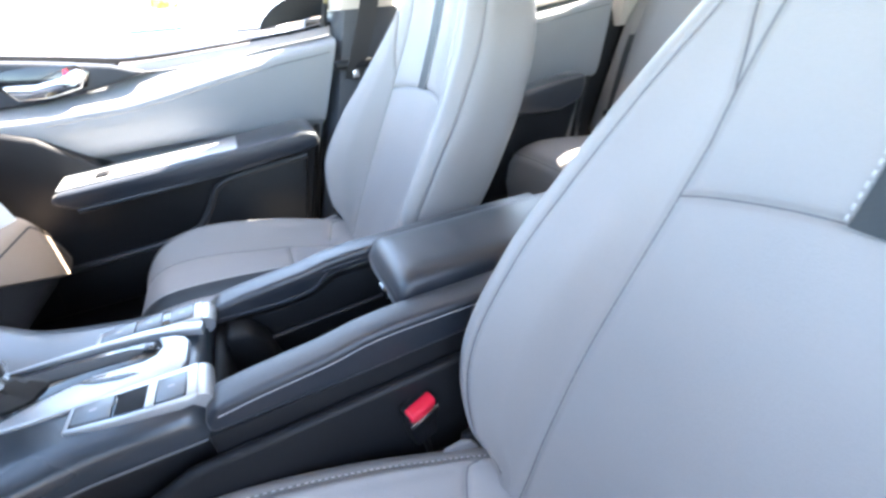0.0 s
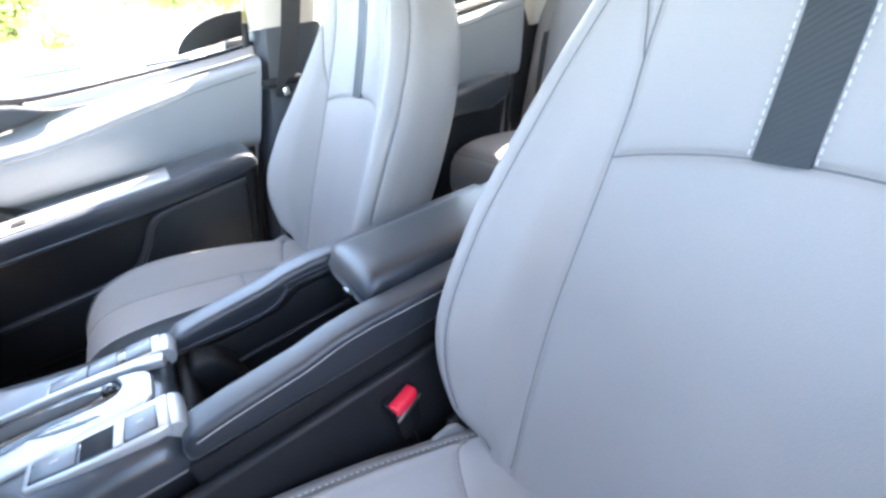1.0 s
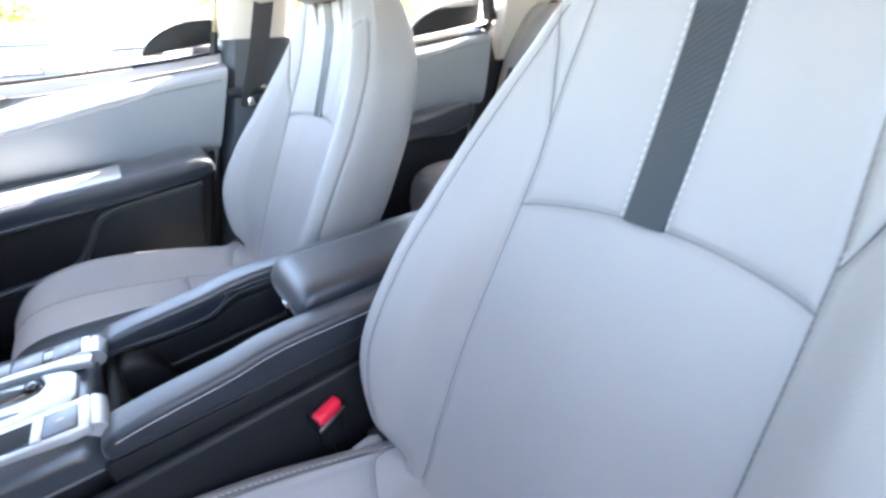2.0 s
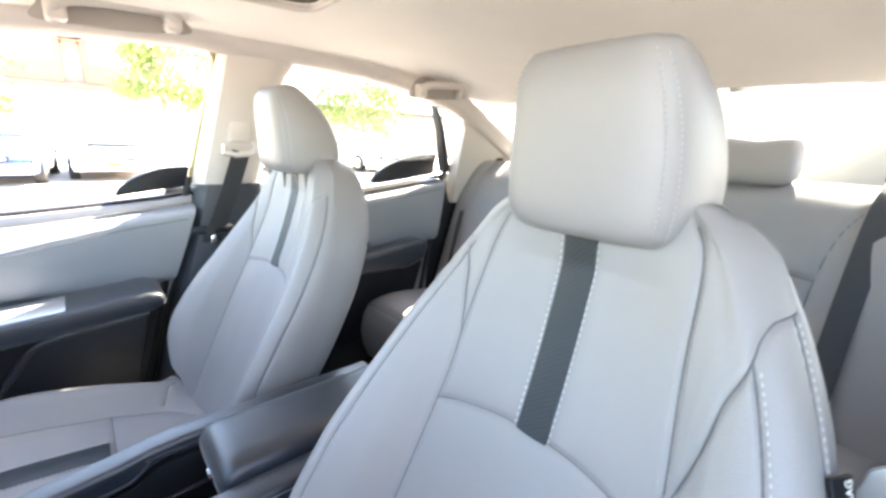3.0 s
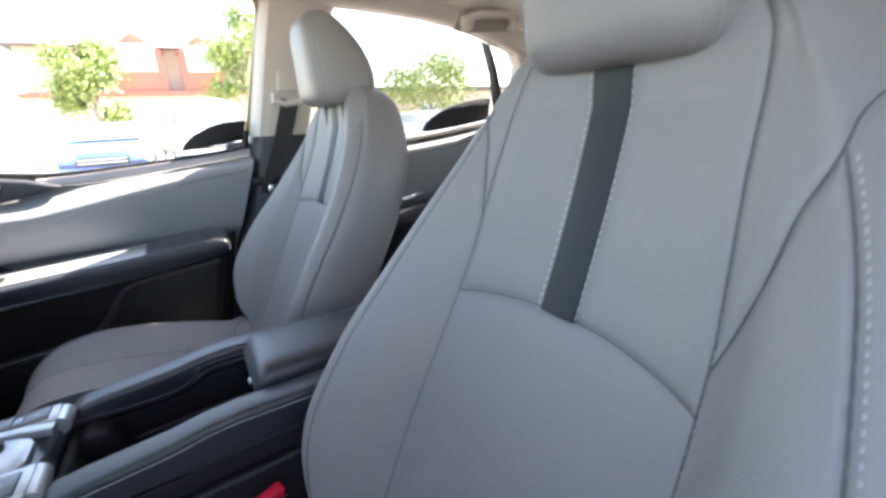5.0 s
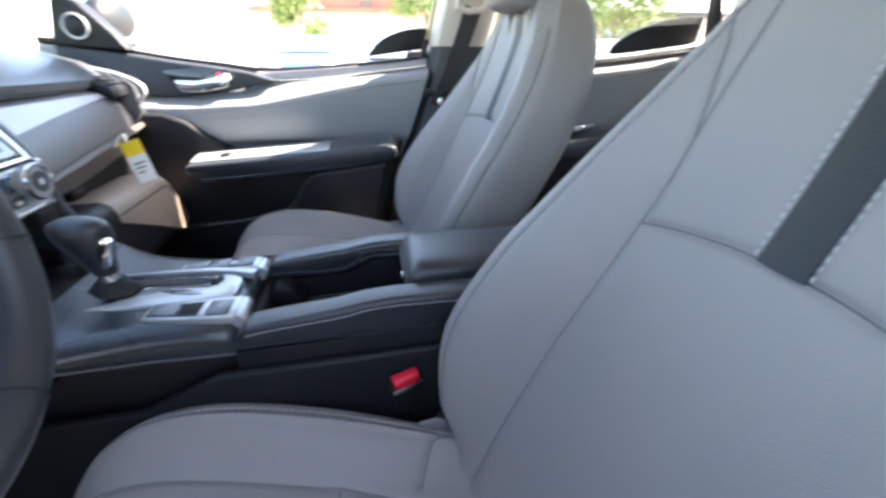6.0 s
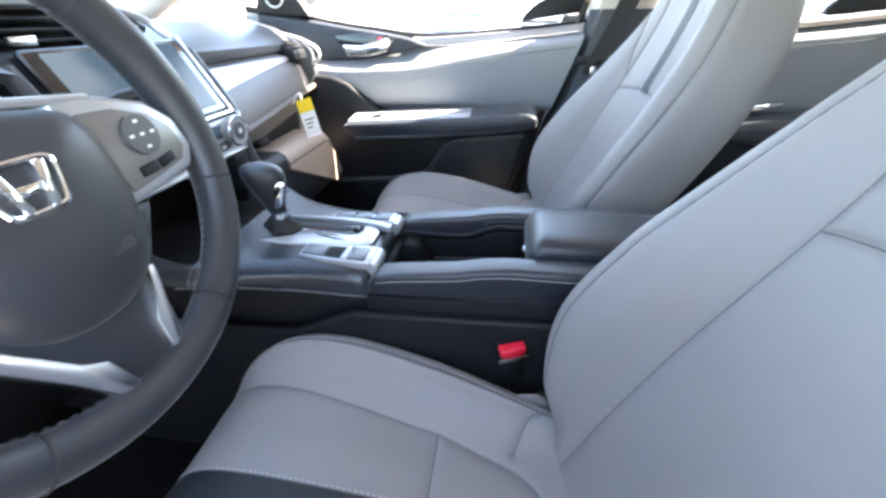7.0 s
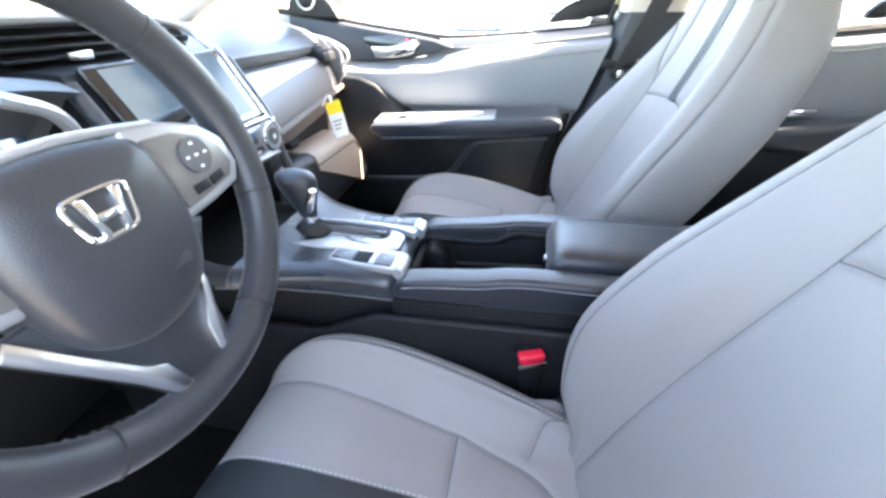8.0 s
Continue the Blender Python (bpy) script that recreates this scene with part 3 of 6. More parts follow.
tagged(part("sill", prism([(-0.36, 0.22), (-0.47, 0.22), (-0.47, 0.40), (-0.42, 0.41), (-0.38, 0.31)], "x", -1.55, 1.0, 0.008), BLACK), "black sill trim below the open doorway", "door sill", kind="structure")
hood = sheet(lambda x, y: (x, y, 0.98 - 0.10 * ((-1.35 - x) / 1.2) ** 1.5 - 0.05 * ((y - YC) / 0.8) ** 2), list(np.linspace(-2.5, -1.36, 14)), list(np.linspace(-0.42, 1.12, 12)), (0, 0, 0.012))
tagged(part("bonnet", hood, PAINT), "silver painted bonnet beyond the windscreen", "bonnet", kind="structure")
tagged(part("parcel_shelf", prism([(1.05, 1.00), (1.60, 1.02), (1.60, 1.05), (1.08, 1.04)], "y", -0.38, 1.08, 0.006), DASHTOP), "dark shelf behind the rear bench", "shelf", kind="structure")


def rail(pts, r, mat, label, flat=1.0, name="trim"):
    return tagged(part(name, tube(spline(pts, 48), r, 14, flat=flat), mat), label, "pillar", kind="structure")


RAIL = ((-1.42, 1.06, 0.97), (-1.05, 1.03, 1.13), (-0.66, 0.99, 1.29), (-0.3, 0.975, 1.352), (0.1, 0.97, 1.366), (0.5, 0.965, 1.345), (0.76, 0.965, 1.29), (1.0, 0.98, 1.19), (1.3, 1.02, 1.04))
for side in (1, -1):
    m = (lambda p: p) if side > 0 else mirror_y
    rail([m(p) for p in RAIL], 0.030, TRIM, "pale roof rail and pillar trim above the side windows", 1.3)
    rail([m((p[0], p[1] + 0.060, p[2] + 0.004)) for p in RAIL], 0.034, PAINT, "silver door frame above the side windows", 0.8, "door_frame")
    rail([m((p[0], p[1] + 0.034, p[2] - 0.020)) for p in RAIL], 0.010, RUBBER, "black rubber seal round the door openings", 1.0, "door_seal")

# rear quarter behind the passenger doors
for side in (1, -1):
    m = (lambda p: p) if side > 0 else mirror_y
    q = [(0.86, 1.03, 1.02), (0.86, 0.99, 1.2), (0.80, 0.975, 1.285), (1.0, 0.985, 1.185), (1.35, 1.03, 1.03), (1.35, 1.08, 0.9), (0.9, 1.09, 0.9)]
    bm = bmesh.new()
    inner = [bm.verts.new(m(p)) for p in q]
    outer = [bm.verts.new(m((p[0], p[1] + 0.05, p[2]))) for p in q]
    bm.faces.new(inner)
    bm.faces.new(outer[::-1])
    for i in range(len(q)):
        bm.faces.new((inner[i], outer[i], outer[(i + 1) % len(q)], inner[(i + 1) % len(q)]))
    tagged(part("trim", bm, TRIM, smooth=False), "pale rear quarter trim", "pillar", kind="structure")
    tagged(part("wall_rear_side", box(0.76, 1.5, *sorted((m((0, 1.112, 0))[1], m((0, 1.15, 0))[1])), 0.3, 1.02, 0.004), BLACK), "black lower rear side wall", "wall", kind="structure")


# ---- passenger doors ----
YELLOWISH = material("door_edge_paint", (0.42, 0.36, 0.16), 0.35, bump=0, coat=0.6)


def belt(x):
    return ease(x, [-1.10, -0.92, -0.83, -0.71, -0.62, -0.516, -0.34, -0.183, -0.07, 0.2, 0.43, 0.83], [1.05, 1.028, 1.013, 0.993, 0.981, 0.967, 0.975, 0.990, 1.005, 1.005, 1.0, 1.045])


def ledge(x):
    return ease(x, [-1.0, -0.76, -0.67, -0.47, -0.245, -0.07, 0.2, 0.45, 0.83], [0.160, 0.130, 0.118, 0.082, 0.055, 0.055, 0.056, 0.055, 0.055])


def lean(x, z, x0, x1, skew):
    return x + skew * (z - 0.76) * max(0, (x - x0) / (x1 - x0)) ** 2


def strip_along(x0, x1, skew, rows, n=50):
    """A skin with its section given by rows(x) -> (y, z) points, from x0 to x1, whose rear edge leans."""
    out = []
    for x in np.linspace(x0, x1, n):
        out.append([Vector((lean(x, z, x0, x1, skew), y, z)) for y, z in rows(x)])
    return loft(out)


def inner_skin(x):
    b, l = belt(x), ledge(x)
    drop = ease(x, [-0.80, -0.70, -0.62, -0.52, -0.45], [0.105, 0.096, 0.083, 0.056, 0.041]) if x < -0.1 else 0.041
    pts = [(1.16, b - 0.035), (1.118, b - 0.026), (1.108, b - 0.032), (1.100, b - drop), (1.066, b - l + 0.006), (1.054, b - l - 0.002), (1.050, b - l - 0.013), (1.0505, b - l - 0.035), (1.055, 0.80 + 0.5 * (b - l - 0.835)), (1.068, 0.775), (1.10, 0.74), (1.11, 0.60), (1.11, 0.44)]
    pts = [(p.x, p.y) for p in spline([(y, z, 0) for y, z in pts], 60)]
    return [*pts, (1.16, 0.44)]


def window_corner(x0, x1, z0, z1):
    """The dark rounded filler in the rear lower corner of a side window."""
    pts = [(x0, z0)] + [(x0 + (x1 - x0) * (1 - math.cos(a)) ** 0.9, z0 + (z1 - z0) * math.sin(a) ** 1.15) for a in np.linspace(0.15, math.pi / 2, 10)] + [(x1 + 0.02, z1), (x1 + 0.005, z0 + 0.02)]
    return prism(pts, "y", 1.105, 1.128, 0.004)


def passenger_door(name, label, x0, x1, skew):
    d = tagged(new(name), label, "car door", kind="structure")
    part("door_panel", strip_along(x0, x1, skew, inner_skin, 70), DOORGREY, d, "grey vinyl upper door panel", angle=50)
    part("stitch_line", tube([(lean(x, belt(x) - ledge(x) - 0.018, x0, x1, skew), 1.0492, belt(x) - ledge(x) - 0.018) for x in np.linspace(max(x0 + 0.02, -0.68), x1 - 0.012, 40)], 0.0011, 5), SEAM, d, "thin sewn line below the ledge")
    part("outer_skin", strip_along(x0, x1, skew, lambda x: [(1.165, belt(x) - 0.01), (1.185, 0.8), (1.18, 0.4), (1.172, 0.4), (1.168, 0.8), (1.158, belt(x) - 0.01)], 12), PAINT, d, "painted outer door skin")
    part("window_seal", strip_along(x0, x1, skew, lambda x: [(1.158, belt(x) - 0.03), (1.158, belt(x) - 0.010), (1.128, belt(x) - 0.008), (1.114, belt(x) - 0.010), (1.1105, belt(x) - 0.020), (1.125, belt(x) - 0.030)], 40), DEEP, d, "black seal along the window")
    return d


door = passenger_door("door_1", "grey and black front passenger door, closed, sun on its ledge", -1.02, -0.115, 0.34)
strip_low = lambda x: belt(x) - ease(x, [-0.515, -0.47, -0.2, -0.1], [0.021, 0.041, 0.038, 0.039])
strip_ = part("silver_strip", strip_along(-0.515, -0.115, 0.30, lambda x: [(1.12, belt(x) - 0.018), (1.1005, belt(x) - 0.0195), (1.098, 0.5 * (belt(x) - 0.019 + strip_low(x))), (1.0985, strip_low(x)), (1.11, strip_low(x) - 0.003)], 40), LILAC, door, "lilac grey strip below the window")
part("bright_edge", tube([(lean(x, strip_low(x), -0.515, -0.115, 0.30), 1.0970, strip_low(x)) for x in np.linspace(-0.513, -0.117, 40)], 0.0020, 6), CHROME2, strip_, "thin bright lower edge")
part("lower_panel", prism([(-1.02, 0.42), (-0.235, 0.42), (-0.155, 0.70), (-0.138, 0.752), (-0.40, 0.748), (-0.60, 0.745), (-0.645, 0.785), (-0.70, 0.832), (-0.75, 0.852), (-1.02, 0.87)], "y", 1.036, 1.125, 0.010, 3), BLACK, door, "black lower door panel")
TIP = Matrix(((1, 0, 0, 0), (0, 1, 0, 0), (0, 0.10, 1, -0.10 * 0.99 - 0.004), (0, 0, 0, 1)))
part("armrest", moved(prism([(-0.70, 0.733), (-0.685, 0.745), (-0.55, 0.753), (-0.30, 0.770), (-0.19, 0.781), (-0.162, 0.774), (-0.152, 0.758), (-0.160, 0.742), (-0.20, 0.733), (-0.40, 0.718), (-0.66, 0.706), (-0.695, 0.718)], "y", 0.950, 1.07, 0.013, 3), TIP), PAD, door, "black padded armrest")
# silver colour whitens the sunlit stretch of a dark switch panel
part("switch_panel", moved(prism([(-0.685, 0.7440), (-0.55, 0.7520), (-0.345, 0.7650), (-0.335, 0.7700), (-0.55, 0.7575), (-0.685, 0.7495)], "y", 0.960, 1.046, 0.0015), TIP), SATIN, door, "switch panel coloured silver to paint the sun patch on it")
part("window_switch", moved(prism([(-0.62, 0.750), (-0.59, 0.752), (-0.592, 0.761), (-0.617, 0.758)], "y", 0.975, 1.000, 0.002), TIP), BLACK, door, "window switch")
part("armrest_rib", tube([(lean(x, 0.7, -1, -0.1, 0.0), 0.958, z) for x, z in ((-0.665, 0.695), (-0.5, 0.705), (-0.3, 0.720), (-0.18, 0.735))], 0.006, 8), PAD, door, "raised rib under the armrest")
pocket = spline([(-0.185, 1.030, 0.697), (-0.34, 1.030, 0.682), (-0.405, 1.028, 0.665), (-0.445, 1.026, 0.610), (-0.485, 1.024, 0.570), (-0.56, 1.022, 0.556), (-0.80, 1.022, 0.540)], 40)
part("pocket_rim", tube(pocket, 0.0085, 8), PAD, door, "raised rim of the door pocket")
part("map_pocket", prism([(p.x, p.z) for p in pocket] + [(-0.82, 0.43), (-0.245, 0.43)], "y", 1.024, 1.050, 0.004), BLACK, door, "black map pocket")
bez = [(-0.97, 1.016), (-0.83, 0.996), (-0.71, 0.976), (-0.62, 0.964), (-0.53, 0.949), (-0.467, 0.928), (-0.52, 0.914), (-0.60, 0.899), (-0.68, 0.891), (-0.76, 0.889), (-0.85, 0.895), (-0.97, 0.91)]
RAKE = Matrix(((1, 0, 0, 0), (0, 1, 0.06, -0.06 * 0.885), (0, 0, 1, 0), (0, 0, 0, 1)))
part("handle_bezel", moved(prism(bez, "y", 1.076, 1.10, 0.007, 3), RAKE), BEZEL, door, "dark moulding round the door handle")
cup = [(-0.742, 0.955), (-0.66, 0.962), (-0.582, 0.957), (-0.566, 0.940), (-0.582, 0.912), (-0.64, 0.899), (-0.70, 0.898), (-0.722, 0.920)]
part("handle_cup", moved(prism(cup, "y", 1.0730, 1.080, 0.003), RAKE), GLOSS, door, "dark recess behind the handle")
part("door_handle", moved(prism([(-0.716, 0.931), (-0.66, 0.929), (-0.618, 0.936), (-0.586, 0.949), (-0.574, 0.934), (-0.590, 0.912), (-0.65, 0.900), (-0.702, 0.902)], "y", 1.064, 1.0735, 0.004, 3), RAKE), CHROME2, door, "bright chrome inner door handle")
part("lock_tab", moved(prism([(-0.612, 0.937), (-0.606, 0.938), (-0.602, 0.949), (-0.608, 0.950)], "y", 1.067, 1.0732, 0.002), RAKE), RED, door, "small red lock marker")
part("speaker_ring", tube([(-0.86 + 0.07 * math.cos(a), 1.066, 0.50 + 0.07 * math.sin(a)) for a in np.linspace(0, 6.283, 30, endpoint=False)], 0.004, 6, closed=True), BLACK, door, "speaker grille ring")
part("window_corner", window_corner(-0.215, -0.065, 0.985, 1.058), BLACK, door, "black rounded filler in the window corner")
part("rear_edge_seal", tube([(-0.215, 1.10, 0.45), (-0.135, 1.10, 0.75), (-0.062, 1.11, 0.98), (-0.050, 1.11, 1.03)], 0.009, 8), RUBBER, door, "black rubber edge seal")
part("window_frame", tube(spline([(-0.045, 1.125, 1.02), (-0.018, 1.085, 1.15), (0.012, 1.045, 1.28), (0.014, 1.02, 1.335), (-0.03, 1.012, 1.352)], 24), 0.0065, 8), YELLOWISH, door, "window frame with its painted edge showing")
part("mirror_sail", prism([(-0.965, 1.012), (-0.80, 1.000), (-0.825, 1.040), (-0.885, 1.105), (-0.935, 1.13)], "y", 1.07, 1.12, 0.008), BLACK, door, "black triangle at the mirror")
tw = part("tweeter", ball((-0.897, 1.066, 1.052), 0.024, 0.008, 0.024), BLACK, door, "small round tweeter grille")
part("tweeter_ring", tube([(-0.897 + 0.026 * math.cos(a), 1.064, 1.052 + 0.026 * math.sin(a)) for a in np.linspace(0, 6.283, 28, endpoint=False)], 0.0028, 6, closed=True), SATIN, tw, "thin silver ring")

rear_door = passenger_door("door_2", "grey and black rear passenger door, closed", 0.17, 0.80, 0.10)
part("silver_strip", strip_along(0.40, 0.80, 0.10, lambda x: [(1.125, belt(x) - 0.012), (1.100, belt(x) - 0.011), (1.080, belt(x) - 0.020), (1.073, belt(x) - 0.034), (1.10, belt(x) - 0.04)], 30), CHROME2, rear_door, "bright silver strip below the window")
part("armrest", prism([(0.30, 0.70), (0.31, 0.745), (0.45, 0.76), (0.62, 0.785), (0.69, 0.79), (0.695, 0.76), (0.68, 0.71), (0.6, 0.69)], "y", 0.99, 1.09, 0.014, 3), PAD, rear_door, "black padded armrest")
part("door_handle", prism([(0.38, 0.775), (0.46, 0.785), (0.465, 0.80), (0.38, 0.79)], "y", 1.03, 1.06, 0.004), CHROME2, rear_door, "chrome pull")
part("lower_panel", prism([(0.17, 0.42), (0.63, 0.42), (0.72, 0.70), (0.70, 0.725), (0.17, 0.715)], "y", 1.05, 1.115, 0.01), BLACK, rear_door, "black lower door panel")
part("window_corner", window_corner(0.52, 0.80, 0.998, 1.098), BLACK, rear_door, "black rounded filler in the window corner")
part("quarter_post", prism([(0.812, 1.03), (0.845, 1.03), (0.803, 1.20), (0.767, 1.285), (0.758, 1.285), (0.790, 1.18)], "y", 1.045, 1.085, 0.006), RUBBER, rear_door, "black post at the back of the window")
part("rear_edge_seal", tube([(0.72, 1.09, 0.45), (0.78, 1.09, 0.75), (0.835, 1.09, 1.0), (0.85, 1.07, 1.06)], 0.010, 8), RUBBER, rear_door, "black rubber edge seal")

# glass
def pane(name, quad, label):
    bm = bmesh.new()
    q = [Vector(p) for p in quad]
    bm.faces.new([bm.verts.new(p) for p in q])
    ob = tagged(part(name, bm, GLASS, smooth=False), label, "window", kind="structure")
    ob.visible_shadow = False
    return ob


pane("window_1", [(-1.0, 1.135, 1.0), (-0.04, 1.135, 0.99), (0.02, 1.03, 1.35), (-0.45, 1.02, 1.33)], "clear front passenger window")
pane("window_2", [(0.16, 1.135, 0.99), (0.82, 1.125, 1.03), (0.77, 1.01, 1.28), (0.19, 1.03, 1.35)], "clear rear passenger window")
bpy.data.objects["window_2"].data.materials[0] = REAR_TINT
bpy.data.objects["window_2"].visible_shadow = True
side_glass = pane("window_5", [(0.16, -0.435, 0.99), (0.82, -0.425, 1.03), (0.77, -0.31, 1.28), (0.19, -0.33, 1.35)], "rear window behind the driver, darkened to dim the bench")
side_glass.data.materials[0] = REAR_TINT
side_glass.visible_shadow = True
pane("window_3", [(-1.42, -0.36, 0.98), (-1.42, 1.06, 0.98), (-0.66, 0.98, 1.32), (-0.66, -0.28, 1.32)], "sloping windscreen").visible_shadow = True
# windscreen darkened to weaken the light from the front
bpy.data.objects["window_3"].data.materials[0] = HALF_TINT
pane("window_4", [(1.62, -0.30, 1.04), (1.62, 1.0, 1.04), (0.97, 0.92, 1.30), (0.97, -0.22, 1.30)], "sloping tinted rear window").visible_shadow = True
bpy.data.objects["window_4"].data.materials[0] = TINTED

# centre pillars
for side in (1, -1):
    m = (lambda p: p) if side > 0 else (lambda p: (p[0] + 0.03, 2 * YC - p[1] + 0.088, p[2]))
    rings = []
    for t in np.linspace(0, 1, 24):
        z = 1.012 + 0.345 * t
        x0, x1, y = -0.045 + 0.068 * t, 0.13 + 0.075 * t + 0.03 * max(0, t - 0.8) * 5, 1.085 - 0.095 * t
        sec = [(x0, y + 0.045), (x0 + 0.006, y + 0.004), (x0 + 0.022, y - 0.018), (x0 + 0.06, y - 0.028), (x1 - 0.06, y - 0.028), (x1 - 0.022, y - 0.018), (x1 - 0.006, y + 0.004), (x1, y + 0.045)]
        rings.append([m((x, yy, z)) for x, yy in sec])
    tagged(part("trim", loft(rings), TRIM), "pale upper centre pillar trim", "pillar", kind="structure")
    rings = []
    for t in np.linspace(0, 1, 24):
        z = 0.30 + 0.712 * t
        x0, x1, y = -0.23 + 0.19 * t, 0.17 - 0.03 * t, 1.088
        sec = [(x0, y + 0.05), (x0 + 0.006, y + 0.002), (x0 + 0.025, y - 0.026), (x0 + 0.07, y - 0.036), (x1 - 0.06, y - 0.036), (x1 - 0.022, y - 0.026), (x1 - 0.006, y), (x1, y + 0.05)]
        rings.append([m((x, yy, z)) for x, yy in sec])
    tagged(part("trim", loft(rings), PILLAR), "dark grey lower centre pillar trim", "pillar", kind="structure")

for y0, y1 in ((1.136, 1.166), (-0.466, -0.436)):
    tagged(part("pillar_skin", prism([(-0.34, 0.28), (0.28, 0.28), (0.24, 0.75), (0.20, 1.0), (-0.10, 1.0), (-0.20, 0.75)], "y", y0, y1, 0.004), BLACK), "black painted pillar between the doors", "pillar", kind="structure")

# front seat belts
def front_belt(side, label):
    m = (lambda p: p) if side > 0 else (lambda p: (p[0] + 0.03, 2 * YC - p[1] + 0.088, p[2]))
    belt_ = thing("seat_belt", label, "seat belt", "seat belts")
    if side > 0:
        part("adjuster", prism([m(p)[0::2] for p in ((0.035, 0, 1.125), (0.085, 0, 1.125), (0.092, 0, 1.185), (0.04, 0, 1.185))], "y", *sorted((m((0, 1.012, 0))[1], m((0, 1.035, 0))[1])), 0.006), TRIM, belt_, "pale height adjuster")
        part("guide_loop", tube([m(p) for p in ((0.022, 1.005, 1.118), (0.018, 1.004, 1.100), (0.045, 1.002, 1.092), (0.085, 1.002, 1.096), (0.098, 1.004, 1.112), (0.09, 1.005, 1.125))], 0.008, 8), TRIM, belt_, "pale plastic guide loop")
    else:
        part("adjuster", box(0.085, 0.13, -0.258, -0.2285, 1.052, 1.112, 0.008, 3), TRIM, belt_, "pale height adjuster cover")
        part("adjuster_slot", box(0.0838, 0.086, -0.246, -0.236, 1.066, 1.078, 0.001), BROWN, belt_, "small slot in the cover")
    if side > 0:
        line = [m(p) for p in ((0.06, 1.006, 1.10), (0.025, 1.010, 1.0), (-0.015, 1.02, 0.90), (-0.03, 1.03, 0.86))]
        part("webbing", ribbon(spline(line, 16), 0.046, 0.0018, (1, 0.15, 0.2)), WEB, belt_, "black webbing")
        part("slot", box(-0.07, 0.03, 1.02, 1.052, 0.885, 0.905, 0.006), BLACK, belt_, "black slot where the webbing leaves the pillar")
        part("tongue", prism([(-0.032, 0.862), (-0.014, 0.865), (-0.016, 0.884), (-0.03, 0.882)], "y", 1.016, 1.022, 0.002), CHROME, belt_, "steel tongue")
    else:
        line = [(0.115, -0.240, 1.06), (0.108, -0.2345, 1.02), (0.105, -0.2345, 0.97), (0.10, -0.236, 0.90), (0.12, -0.245, 0.6)]
        part("webbing", ribbon(spline(line, 20), 0.044, 0.0018, (1, -0.06, 0.1)), WEB, belt_, "black webbing")
        part("loop_end", moved(box(-0.012, 0.014, -0.010, 0.010, -0.022, 0.022, 0.009, 4), pose(0.095, -0.2465, 1.040, 18, 0, 0)), TRIM, belt_, "pale rounded guide loop")
        # size and silver colour imitate a sunlit patch on grey plastic here
        part("tongue", prism([(-0.242, 0.944), (-0.216, 0.928), (-0.205, 0.934), (-0.209, 0.956), (-0.222, 0.970), (-0.242, 0.974)], "x", 0.064, 0.071, 0.0025), SATIN, belt_, "belt tongue enlarged and silvered to paint a sunlit patch")
        part("tongue_grip", moved(box(-0.010, 0.012, -0.020, 0.018, -0.034, 0.014, 0.007, 3), pose(0.074, -0.228, 0.930, -20, 0, 0)), BLACK, belt_, "black plastic grip of the tongue")
        part("retractor_cover", prism([(-0.290, 0.88), (-0.236, 0.88), (-0.2355, 0.955), (-0.240, 0.976), (-0.248, 0.984), (-0.260, 0.983), (-0.290, 0.972)], "x", 0.088, 0.16, 0.005, 3), PILLAR, belt_, "black pillar cover round the belt outlet")
        part("belt_outlet", box(0.0868, 0.0885, -0.264, -0.2425, 0.942, 0.962, 0.001), DEEP, belt_, "dark belt outlet")
    return belt_


front_belt(1, "black passenger seat belt hanging from the centre pillar")
front_belt(-1, "black driver seat belt hanging beside the seat")


# grab handles
# darker copy of the pale trim, painting the shade in the handle recess
RECESS_SHADE = material("shaded_trim_plastic", (0.30, 0.27, 0.245), 0.6, grain=600, bump=0.2, vary=0.05)


def spline_xz(pts):
    """A closed rounded outline through (x, z) points."""
    return [(p.x, p.y) for p in spline([(x, z, 0) for x, z in pts], 40, closed=True)]


